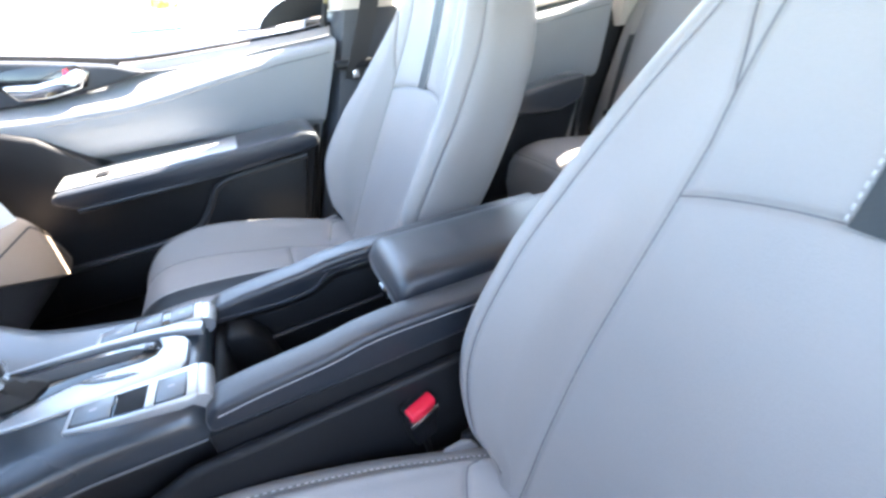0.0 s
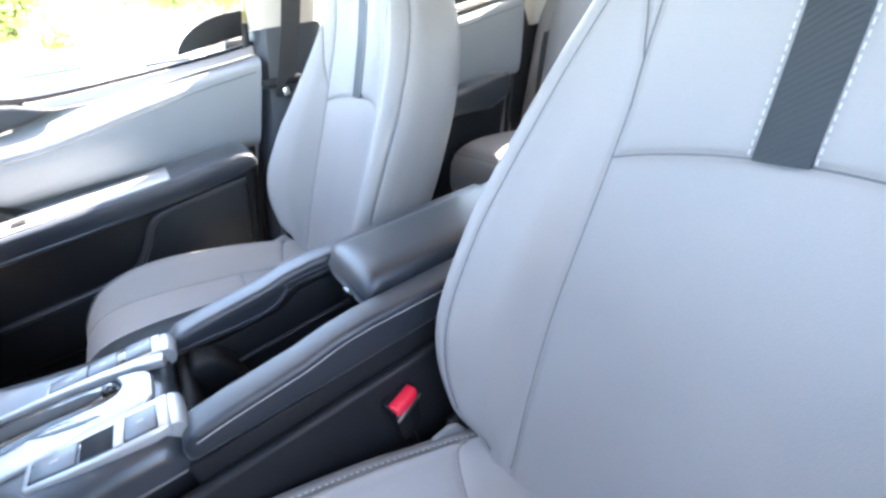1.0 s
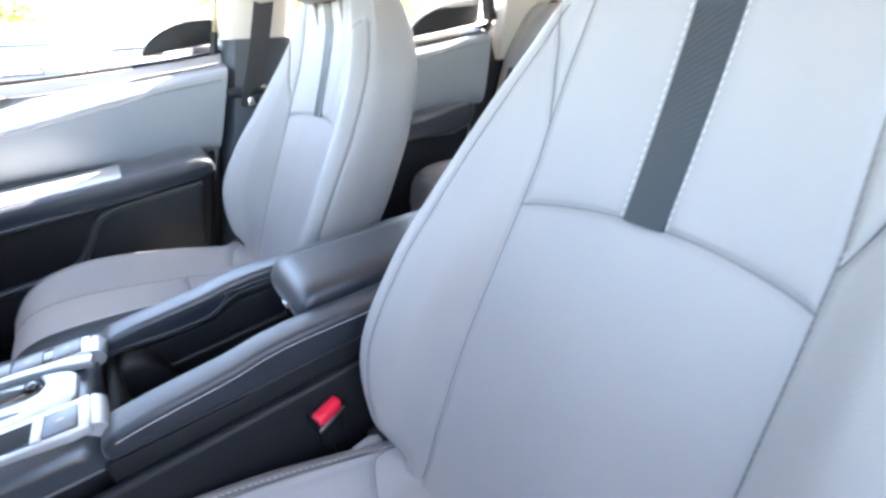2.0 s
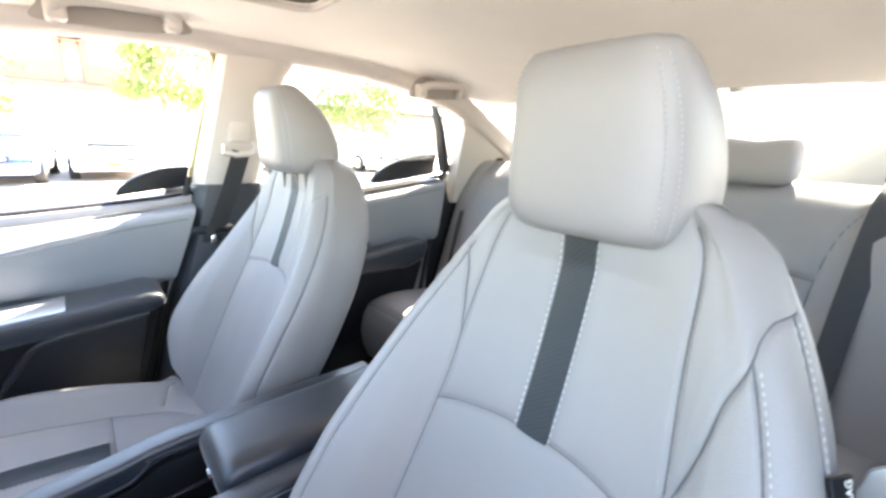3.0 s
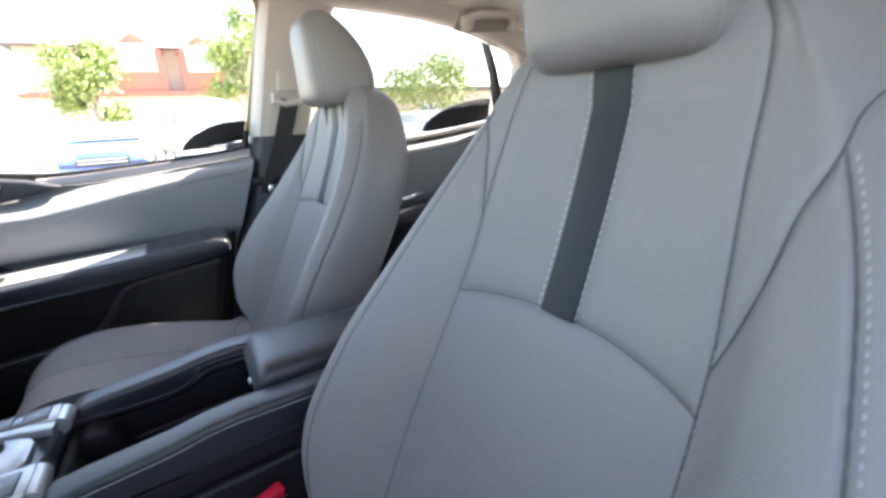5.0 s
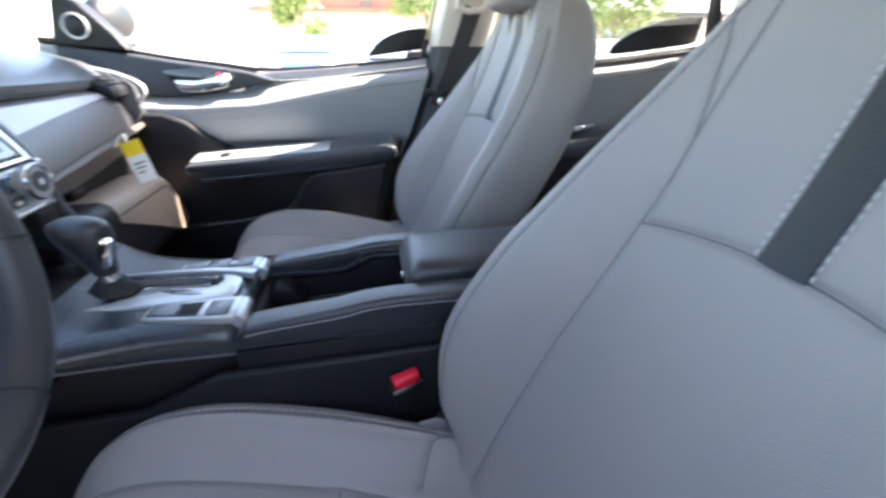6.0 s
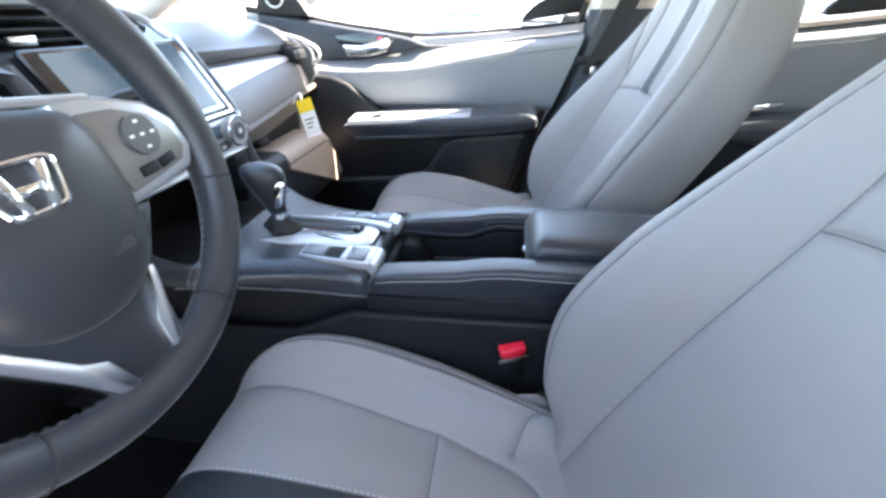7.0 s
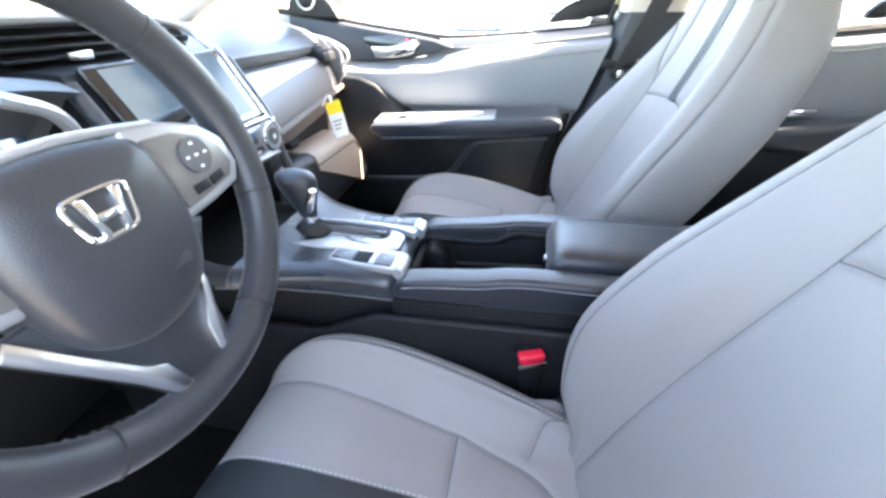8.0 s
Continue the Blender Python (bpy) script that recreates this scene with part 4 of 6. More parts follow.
def grab(x0, x1, y, z, inward):
    g = thing("grab_handle", "pale folding grab handle under the roof edge", "grab handle", "grab handles")
    d = 0.030 * inward
    slope = 0.07
    zz = lambda x: z + slope * (x - x1)
    part("grip", tube(spline([(x0 + 0.012, y + d * 0.2, zz(x0) - 0.004), (x0 + 0.012, y + d * 0.8, zz(x0) + 0.014), (x0 + 0.030, y + d, zz(x0) + 0.027), (x0 + 0.07, y + d, zz(x0 + 0.07) + 0.029), (x1 - 0.07, y + d, zz(x1 - 0.07) + 0.029), (x1 - 0.030, y + d, zz(x1) + 0.027), (x1 - 0.012, y + d * 0.8, zz(x1) + 0.014), (x1 - 0.012, y + d * 0.2, zz(x1) - 0.004)], 40), 0.0150, 12, flat=0.8), TRIM, g)
    part("recess", moved(prism(spline_xz([(x0 - 0.006, -0.010), (x0 - 0.010, 0.020), (x0 + 0.012, 0.047), (x0 + 0.05, 0.053), (x1 - 0.05, 0.053), (x1 - 0.012, 0.047), (x1 + 0.010, 0.020), (x1 + 0.006, -0.010)]), "y", min(0, d * 0.1), max(0, d * 0.1) + 0.004, 0.002), Matrix(((1, 0, 0, 0), (0, 1, 0, y), (slope, 0, 1, z - slope * x1), (0, 0, 0, 1)))), RECESS_SHADE, g, "plate coloured dark as the shade of the recess behind the handle")
    for x in (x0 + 0.014, x1 - 0.014):
        part("mount", box(x - 0.016, x + 0.016, y + min(d, 0) * 0.8 - 0.008, y + max(d, 0) * 0.8 + 0.008, zz(x) - 0.010, zz(x) + 0.030, 0.008, 3), TRIM, g)
    return g


grab(-0.280, -0.073, 0.895, 1.353, -1)
grab(0.56, 0.76, 0.915, 1.300, -1)
grab(0.56, 0.76, -0.215, 1.300, 1)


# ---- driver side doors ----
def mirrored(ob, name, label):
    """The other side's twin of a door."""
    flip = Matrix.Translation((0, 2 * YC, 0)) @ Matrix.Diagonal((1, -1, 1, 1))
    twin = tagged(new(name), label, "car door", kind="structure")
    for c in ob.children:
        me = c.data.copy()
        me.transform(flip)
        me.flip_normals()
        k = new(c.name.split(".")[0], me)
        k.parent = twin
    return twin


mirrored(rear_door, "door_3", "grey and black rear door behind the driver, closed")
open_door = mirrored(door, "door_4", "grey and black driver door, standing ajar")
bm = bmesh.new()
bm.faces.new([bm.verts.new(p) for p in ((-1.0, -0.435, 1.0), (-0.04, -0.435, 0.99), (0.02, -0.33, 1.35), (-0.45, -0.32, 1.33))])
# out of view; dark pane holds back light from the driver side
part("window_glass", bm, HALF_TINT, open_door, "unseen driver window glass, darkened to cut light", smooth=False)
open_door.matrix_world = Matrix.Translation((-1.02, -0.44, 0)) @ pose(0, 0, 0, 0, 0, -26) @ Matrix.Translation((1.02, 0.44, 0))


# ---- centre console ----

console = thing("centre_console", "black centre console with padded rails, open bin and silver shifter trim", "console")
RAIL_TOP = [(0.10, 0.724), (-0.17, 0.725), (-0.215, 0.725), (-0.25, 0.722), (-0.285, 0.715), (-0.36, 0.707), (-0.392, 0.702), (-0.405, 0.690)]
for y0, y1, under in ((0.244, 0.284, [(-0.405, 0.672), (-0.25, 0.675), (0.10, 0.690)]), (0.416, 0.456, [(-0.405, 0.676), (-0.31, 0.674), (-0.275, 0.680), (-0.255, 0.696), (-0.235, 0.702), (0.10, 0.704)])):
    r_ = part("padded_rail", prism(under + RAIL_TOP, "y", y0, y1, 0.007, 4), PAD, console, "stitched black leather rail")
    near = y0 < 0.35
    line = [Vector((x, y0 - 0.0004, z - 0.0095)) for x, z in RAIL_TOP[::-1][1:]] if near else [Vector((x, y0 - 0.0004, z + 0.009)) for x, z in under[:-1]] + [Vector((0.0, y0 - 0.0004, 0.712))]
    part("stitching", tube(spline(line, 60), 0.0006, 5), THREAD_SOFT if near else THREAD_DK, r_, "fine grey stitching along the rail")
    part("side_wall", prism([(-0.41, 0.30), (0.10, 0.30), (0.10, 0.695), (-0.24, 0.692), (-0.28, 0.672), (-0.41, 0.668)], "y", y0 + 0.004, y1 - 0.004, 0.006), DEEP if not near else BLACK, console)
for y0, y1 in ((0.232, 0.247), (0.453, 0.468)):
    part("side_trim", prism([(-1.0, 0.30), (0.10, 0.30), (0.10, 0.664), (-0.16, 0.656), (-0.43, 0.646), (-0.475, 0.626), (-0.52, 0.603), (-1.0, 0.590)], "y", y0, y1, 0.006, 3), BLACK, console, "black grained side panel")
part("tunnel", prism([(-1.2, 0.30), (-0.40, 0.30), (-0.40, 0.655), (-1.2, 0.655)], "y", 0.272, 0.428, 0.006), BLACK, console, "black tunnel under the shifter")
part("bin_floor", box(-0.40, -0.12, 0.286, 0.414, 0.588, 0.598, 0.002), DEEP, console, "black bin floor")
part("bin_front", prism([(-0.402, 0.59), (-0.392, 0.59), (-0.388, 0.672), (-0.394, 0.680), (-0.402, 0.680)], "y", 0.288, 0.412, 0.004), DEEP, console, "sloping front wall of the bin")
part("bin_mat", box(-0.36, -0.17, 0.296, 0.404, 0.598, 0.604, 0.004), DEEP, console, "ribbed rubber mat")
part("bin_ledge", tube([(-0.385, 0.403, 0.638), (-0.12, 0.403, 0.655)], 0.0035, 6), BLACK, console, "thin raised ledge along the bin")
part("cup_ring", tube([(-0.31 + 0.036 * math.cos(a), 0.348 + 0.036 * math.sin(a), 0.606) for a in np.linspace(0, 6.283, 28, endpoint=False)], 0.004, 6, closed=True), BLACK, console, "cup holder ring")
part("bin_fin", prism([(-0.395, 0.60), (-0.335, 0.60), (-0.345, 0.655), (-0.362, 0.678), (-0.385, 0.684), (-0.395, 0.67)], "y", 0.372, 0.412, 0.006, 3), DEEP, console, "dark folded divider at the front of the bin")
lid_rings = []
for x in np.linspace(-0.195, 0.12, 30):
    e = max(0.0, 1 - (x + 0.195) / 0.020)
    k = math.sqrt(max(0.0, 1 - e * e))
    zt, zb = 0.700 + 0.045 * (0.45 + 0.55 * k), 0.700 - 0.012 * (0.2 + 0.8 * k)
    lid_rings.append([Vector((x, 0.350 + 0.064 * math.copysign(abs(math.cos(a)) ** 0.42, math.cos(a)), (zt + zb) / 2 + (zt - zb) / 2 * math.copysign(abs(math.sin(a)) ** 0.5, math.sin(a)))) for a in np.linspace(0, 2 * math.pi, 40, endpoint=False)])
lid = part("armrest_lid", loft(lid_rings), PAD, console, "black leather armrest lid", angle=60)
part("seam", tube([(x, 0.2895, 0.711) for x in np.linspace(-0.175, 0.10, 12)], 0.0012, 5), SEAM, lid)
part("latch", box(-0.199, -0.188, 0.335, 0.365, 0.690, 0.703, 0.003), GLOSS, console, "small latch under the lid")

# shifter surround, flaring up into the dash
SX = [-0.80, -0.76, -0.72, -0.68, -0.64, -0.58, -0.50, -0.44, -0.412, -0.404]
SH = [0.175, 0.175, 0.173, 0.170, 0.163, 0.130, 0.108, 0.103, 0.100, 0.096]
SZ = [0.84, 0.800, 0.765, 0.738, 0.722, 0.712, 0.708, 0.705, 0.702, 0.694]
rings = []
for x in np.linspace(-0.80, -0.404, 40):
    h, z = ease(x, SX, SH), ease(x, SX, SZ)
    lo = ease(x, [-0.80, -0.68, -0.62, -0.56, -0.48, -0.404], [0.735, 0.706, 0.688, 0.672, 0.659, 0.652])
    sec = [(-h + 0.02, lo), (-h + 0.002, lo + 0.008), (-h, z - 0.020), (-h + 0.004, z - 0.010), (-h + 0.014, z - 0.002), (-h + 0.03, z), (-h * 0.4, z - 0.001), (h * 0.4, z - 0.001), (h - 0.03, z), (h - 0.014, z - 0.002), (h - 0.004, z - 0.010), (h, z - 0.020), (h - 0.002, lo + 0.008), (h - 0.02, lo)]
    rings.append([Vector((x, 0.350 + y, zz)) for y, zz in sec])
cut = sum(1 for r in rings if r[0].x < -0.63)
part("shifter_surround", loft(rings[cut:]), SURROUND, console, "dark satin plastic round the shifter", angle=50)
for s_ in (-1, 1):
    arm = []
    for x in np.linspace(-0.80, -0.622, 18):
        h, z = ease(x, SX, SH), ease(x, SX, SZ)
        lo = ease(x, [-0.80, -0.68, -0.622], [0.735, 0.706, 0.689])
        sec = [(h - 0.034, lo), (h - 0.020, lo), (h - 0.002, lo + 0.008), (h, z - 0.020), (h - 0.004, z - 0.010), (h - 0.014, z - 0.002), (h - 0.024, z - 0.001), (h - 0.032, z - 0.006), (h - 0.036, z - 0.016)]
        arm.append([Vector((x, 0.350 + s_ * y, zz)) for y, zz in sec[::s_]])
    part("console_wing", loft(arm), SURROUND if s_ > 0 else BLACK, console, "dark arm sweeping up from the console to the dash", angle=50)
part("tray_floor", box(-0.83, -0.60, 0.205, 0.495, 0.655, 0.690, 0.004), DEEP, console, "black hollow under the centre stack")
part("surround_seam", tube([(-0.41, 0.2505, 0.664), (-0.5, 0.2425, 0.671), (-0.58, 0.220, 0.684), (-0.64, 0.187, 0.699)], 0.0015, 5), SEAM, console)


def plate(poly, z0, z1, name, mat, label, r=0.0025):
    return part(name, prism(poly, "z", z0, z1, r, 3), mat, console, label)


plate([(-0.590, 0.303), (-0.54, 0.301), (-0.50, 0.303), (-0.434, 0.308), (-0.420, 0.311), (-0.416, 0.318), (-0.416, 0.352), (-0.421, 0.362), (-0.430, 0.368), (-0.449, 0.374), (-0.445, 0.366), (-0.442, 0.354), (-0.447, 0.343), (-0.457, 0.339), (-0.50, 0.341), (-0.535, 0.331), (-0.565, 0.316)], 0.704, 0.7128, "silver_plate", SATIN, "bright silver plate sweeping round the shifter slot")
plate([(-0.517, 0.336), (-0.500, 0.3365), (-0.484, 0.335), (-0.466, 0.327), (-0.457, 0.320), (-0.474, 0.3195), (-0.495, 0.325)], 0.709, 0.7134, "gear_indicator", GLOSS, "glossy brown-black gear indicator window", 0.0008)
plate([(-0.588, 0.386), (-0.54, 0.3875), (-0.50, 0.387), (-0.46, 0.382), (-0.43, 0.375), (-0.404, 0.364), (-0.402, 0.378), (-0.43, 0.388), (-0.46, 0.393), (-0.50, 0.394), (-0.54, 0.392), (-0.588, 0.389)], 0.704, 0.7145, "silver_bar", SATIN, "thin silver bar beside the shifter slot")
plate([(-0.592, 0.318), (-0.565, 0.3185), (-0.535, 0.3335), (-0.50, 0.343), (-0.457, 0.3415), (-0.448, 0.346), (-0.4445, 0.355), (-0.449, 0.371), (-0.47, 0.379), (-0.50, 0.383), (-0.592, 0.384)], 0.7035, 0.7105, "shift_gate", GLOSS, "gloss black shift gate")
plate([(-0.575, 0.356), (-0.475, 0.352), (-0.460, 0.355), (-0.457, 0.362), (-0.475, 0.369), (-0.575, 0.378)], 0.709, 0.7120, "shift_slot", RUBBER, "dark slit of the shift gate", 0.0012)
part("slot_end", prism([(-0.462, 0.709), (-0.446, 0.709), (-0.449, 0.7165), (-0.458, 0.7165)], "y", 0.353, 0.364, 0.003, 3), GLOSS, console, "small glossy stop at the end of the slot")
for y0, y1, near in ((0.258, 0.309, True), (0.388, 0.430, False)):
    a_, b_ = (y0, y1) if near else (y1, y0)
    s_ = 1 if near else -1
    poly = [(-0.512, a_ + s_ * 0.014), (-0.47, a_ + s_ * 0.007), (-0.42, a_ + s_ * 0.003), (-0.404, a_ + s_ * 0.005), (-0.404, b_), (-0.512, b_ - s_ * 0.002)]
    pod = part("switch_pod", prism(poly if near else poly[::-1], "z", 0.700, 0.7125, 0.003, 3), SATIN, console, "satin silver frame round the switches")
    part("rolled_end", tube([(-0.4055, a_ + s_ * 0.007, 0.6985), (-0.4045, (a_ + b_) / 2, 0.6995), (-0.4055, b_ - s_ * 0.002, 0.6995)], 0.0115, 16), SATIN, pod, "silver rolled end of the trim")
    rim_at = lambda x, more: a_ + s_ * (ease(x, [-0.512, -0.47, -0.42, -0.404], [0.014, 0.007, 0.003, 0.005]) + more)
    inner_y = b_ - s_ * (0.010 if near else 0.005)

    def inlay(x0, x1, more, back, z0, z1, r):
        """A piece of the switch row, its outer edge following the frame."""
        pts = [(x0, rim_at(x0, more)), ((x0 + x1) / 2, rim_at((x0 + x1) / 2, more)), (x1, rim_at(x1, more)), (x1, inner_y - s_ * back), (x0, inner_y - s_ * back)]
        return prism(pts if near else pts[::-1], "z", z0, z1, r)

    part("switch_panel", inlay(-0.507, -0.413, 0.0035, 0.0, 0.706, 0.7132, 0.0008), GLOSS, pod, "gloss black switch panel")
    for x0, x1, grey in ((-0.505, -0.474, True), (-0.472, -0.447, not near), (-0.438, -0.414, True)):
        k_ = part("switch", inlay(x0, x1, 0.005, 0.0012, 0.708, 0.7150 if grey else 0.7136, 0.0012), SWITCHBLUE if grey else DEEP, pod, "blue-grey push switch" if grey else "open black slot")
        if grey:
            xm, ym = (x0 + x1) / 2, (rim_at((x0 + x1) / 2, 0.005) + inner_y) / 2
            part("mark", box(xm - 0.0028, xm + 0.0028, ym - 0.0014, ym + 0.0014, 0.7149, 0.7152, 0), LILAC, k_)
    if near:
        part("switch_divider", inlay(-0.4465, -0.4385, 0.003, -0.001, 0.706, 0.7154, 0.0010), SATIN, pod, "silver divider")

lever = thing("shift_lever", "black leather shift knob with chrome button on a dark boot", "shift lever")
part("boot", loft([[Vector((-0.575 + k * 0.0 + (0.030 - 0.006 * i) * math.cos(a) * 1.1 + 0.004 * math.sin(a * 5 + i), 0.352 + (0.022 - 0.004 * i) * math.sin(a), 0.709 + 0.007 * i)) for k in (1,) for a in np.linspace(0, 6.283, 24, endpoint=False)] for i in range(4)]), RUBBER, lever, "wrinkled dark boot")
part("collar", tube([(-0.575, 0.352, 0.727), (-0.577, 0.352, 0.741)], 0.0115, 16), CHROME2, lever, "chrome collar")
rings = []
for t in np.linspace(0, 1, 22):
    z = 0.738 + 0.078 * t
    w = ease(t, [0, 0.25, 0.5, 0.75, 0.92, 1], [0.012, 0.016, 0.0205, 0.0225, 0.017, 0.003])
    d = ease(t, [0, 0.25, 0.5, 0.75, 0.92, 1], [0.014, 0.020, 0.028, 0.033, 0.027, 0.004])
    rings.append([Vector((-0.577 - 0.016 * t + d * math.cos(a), 0.352 + w * math.sin(a), z)) for a in np.linspace(0, 6.283, 28, endpoint=False)])
part("knob", loft(rings), PAD, lever)
part("button", prism([(-0.570, 0.752), (-0.562, 0.752), (-0.557, 0.768), (-0.551, 0.786), (-0.558, 0.792), (-0.566, 0.776)], "y", 0.331, 0.344, 0.002), CHROME2, lever, "chrome release button")

# seat belt buckles between seat and console
def buckle(x, y, z, lean_x):
    b_ = thing("belt_buckle", "black seat belt buckle with red release button", "seat belt buckle", "seat belt buckles")
    b_.matrix_world = pose(x, y, z, 6, lean_x, 18) @ Matrix.Diagonal((0.76, 0.9, 0.84, 1))
    part("housing", prism([(-0.021, -0.075), (0.020, -0.080), (0.025, 0.004), (-0.027, 0.004)], "y", -0.010, 0.014, 0.005, 3), BLACK, b_)
    part("button", prism([(-0.025, -0.006), (-0.012, -0.014), (0.010, -0.014), (0.023, -0.006), (0.022, 0.007), (-0.024, 0.007)], "y", -0.0125, 0.004, 0.004, 3), RED, b_, "bright red release button")
    part("clip", box(-0.027, 0.026, -0.0125, -0.0105, -0.020, -0.0115, 0.001), CHROME, b_, "steel edge of the slot")
    part("stalk", tube([(0.0, 0, -0.075), (0.01, 0, -0.16)], 0.011, 8, flat=0.5), BLACK, b_)
    return b_


buckle(-0.208, 0.222, 0.625, -5)
buckle(-0.208, 0.478, 0.625, -5)

# ---- dashboard ----
dash = thing("dashboard", "dark dashboard with grey passenger panel, vents and silver trim", "dashboard")
# top pad and passenger face are skins swept across the car
def swept(y0, y1, prof, n=30):
    """A closed skin whose side view prof(y) -> (x, z) points changes across the car."""
    return loft([[Vector((x, y, z)) for x, z in prof(y)] for y in np.linspace(y0, y1, n)])


def pad_profile(y):
    k = max(0, (y - 0.49) / 0.54)
    fx = -0.795 - 0.055 * k
    return [(-1.42, 0.93), (fx - 0.02, 0.925 - 0.01 * k), (fx - 0.004, 0.936 - 0.012 * k), (fx, 0.949 - 0.012 * k), (fx - 0.012, 0.962 - 0.012 * k), (fx - 0.05, 0.975), (fx - 0.13, 0.990 + 0.008 * k), (-1.15, 1.0), (-1.42, 0.985)]


part("top_pad", swept(0.485, 1.055, pad_profile), DASHTOP, dash, "dark soft dash top")
part("driver_top", swept(-0.40, 0.49, lambda y: [(-1.42, 0.90), (-0.95, 0.90), (-0.91, 0.97), (-0.92, 1.000), (-1.1, 1.006), (-1.42, 0.985)]), DASHTOP, dash, "dark soft dash top")


def face_profile(y):
    k = max(0, (y - 0.49) / 0.54)
    rx, rz = -0.742 - 0.062 * k, 0.790 + 0.030 * k
    return [(-1.30, 0.92), (-0.835 - 0.045 * k, 0.928 - 0.010 * k), (-0.800 - 0.045 * k, 0.920 - 0.01 * k), (-0.772 - 0.05 * k, 0.880), (-0.752 - 0.056 * k, 0.840 + 0.008 * k), (rx - 0.004, rz + 0.02), (rx, rz + 0.006), (rx - 0.006, rz - 0.006), (rx - 0.05, rz - 0.028), (-1.30, 0.74)]


part("passenger_panel", swept(0.49, 0.975, face_profile), DASHGREY, dash, "grey soft panel facing the passenger", angle=60)
part("panel_end", swept(0.9752, 1.045, lambda y: [(x - 0.25 * max(0, y - 0.985), z) for x, z in face_profile(y)], 12), BLACK, dash, "black end of the passenger panel", angle=60)


def face_strip(y, n=7):
    """The decor strip on the passenger panel: from the pad's edge down, tapering towards the side vent."""
    k = max(0, (y - 0.49) / 0.54)
    line = [Vector((x, 0, z)) for x, z in face_profile(y)[2:6]]
    long = sum((b - a).length for a, b in zip(line, line[1:]))
    out = []
    for i in range(n):
        d = long * (0.04 + (0.47 - 0.40 * k) * i / (n - 1))
        for a, b in zip(line, line[1:]):
            if d <= (b - a).length:
                break
            d -= (b - a).length
        out.append(a.lerp(b, d / (b - a).length))
    return [(p.x + 0.003, p.z + 0.001) for p in out] + [(p.x - 0.004, p.z - 0.002) for p in out[::-1]]


part("decor_strip", swept(0.492, 1.000, face_strip), LILAC, dash, "satin lilac-silver strip across the passenger panel", angle=30)
part("shelf_lip", tube([(face_profile(y)[6][0], y, face_profile(y)[6][1]) for y in np.linspace(0.5, 1.04, 14)], 0.007, 8), BROWN, dash, "rounded lip below the panel")
# the brown of this strip paints in warm bounced light under the panel
part("kick_strip", swept(0.50, 0.925, lambda y: [(face_profile(y)[6][0] - 0.006, face_profile(y)[6][1] - 0.006), (face_profile(y)[6][0] - 0.022, face_profile(y)[6][1] - 0.046), (face_profile(y)[6][0] - 0.040, face_profile(y)[6][1] - 0.046), (face_profile(y)[6][0] - 0.040, face_profile(y)[6][1] - 0.010)]), BROWN, dash, "strip under the panel, coloured brown for bounced light")
part("glovebox_handle", box(-0.776, -0.757, 0.625, 0.665, 0.752, 0.768, 0.004), DEEP, dash, "dark glovebox latch")
def glove_section(y):
    """Side view of the glovebox, whose end curves forward and down towards the door."""
    f = max(0.0, (y - 0.882) / 0.118)
    drop, fwd = 0.112 * min(f, 1) ** 1.25, 0.018 * f ** 2
    x = -0.722 - fwd
    return [(-0.86, 0.560), (-0.78, 0.562), (x - 0.020, 0.572), (x - 0.004, 0.590), (x, 0.620 - 0.1 * drop), (x - 0.003, 0.712 - drop), (x - 0.010, 0.727 - drop), (x - 0.026, 0.735 - drop), (-0.81, 0.733 - drop), (-0.86, 0.70 - drop)]


glove = part("glovebox", swept(0.50, 1.004, glove_section, 48), BLACK, dash, "black glovebox door")


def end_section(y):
    """The sunlit end of the glovebox, painted as a tan skin lying just proud of it, whose lower edge slants down
    towards the door.
    """
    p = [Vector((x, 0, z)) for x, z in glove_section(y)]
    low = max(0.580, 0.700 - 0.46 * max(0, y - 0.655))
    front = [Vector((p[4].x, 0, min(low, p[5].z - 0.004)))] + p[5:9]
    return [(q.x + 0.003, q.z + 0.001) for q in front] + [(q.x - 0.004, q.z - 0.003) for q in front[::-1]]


glove_sun = part("glovebox_end", swept(0.668, 1.004, end_section, 52), TAN_SUN, glove, "tan skin painting the sunlit end of the black glovebox")
part("glovebox_seam", tube([(glove_section(y)[5][0] + 0.0042, y, glove_section(y)[5][1] - 0.006) for y in np.linspace(0.672, 0.955, 30)], 0.0016, 6), RUBBER, glove)
part("lower_dash", prism([(-1.3, 0.45), (-0.92, 0.45), (-0.84, 0.58), (-0.82, 0.74), (-0.83, 0.80), (-1.3, 0.80)], "y", -0.40, 1.05, 0.01), DEEP, dash, "black lower dash")
part("end_cap", prism([(-1.2, 0.78), (-0.83, 0.80), (-0.79, 0.86), (-0.80, 0.92), (-0.85, 0.955), (-1.2, 0.98)], "y", 1.03, 1.062, 0.008), DASHTOP, dash, "dark end of the dash")
# passenger side vent
vent = part("side_vent", prism([(-0.912, 0.956), (-0.852, 0.943), (-0.810, 0.923), (-0.806, 0.900), (-0.842, 0.903), (-0.90, 0.928)], "y", 0.955, 1.030, 0.006), BLACK, dash, "side air vent")
for k in range(4):
    part("vent_slat", moved(box(-0.0015, 0.0015, -0.034, 0.034, -0.008, 0.008, 0), Matrix.Translation((-0.818 - 0.018 * k, 0.992, 0.924 + 0.007 * k)) @ pose(0, 0, 0, 0, 35, 0)), BLACK, vent)
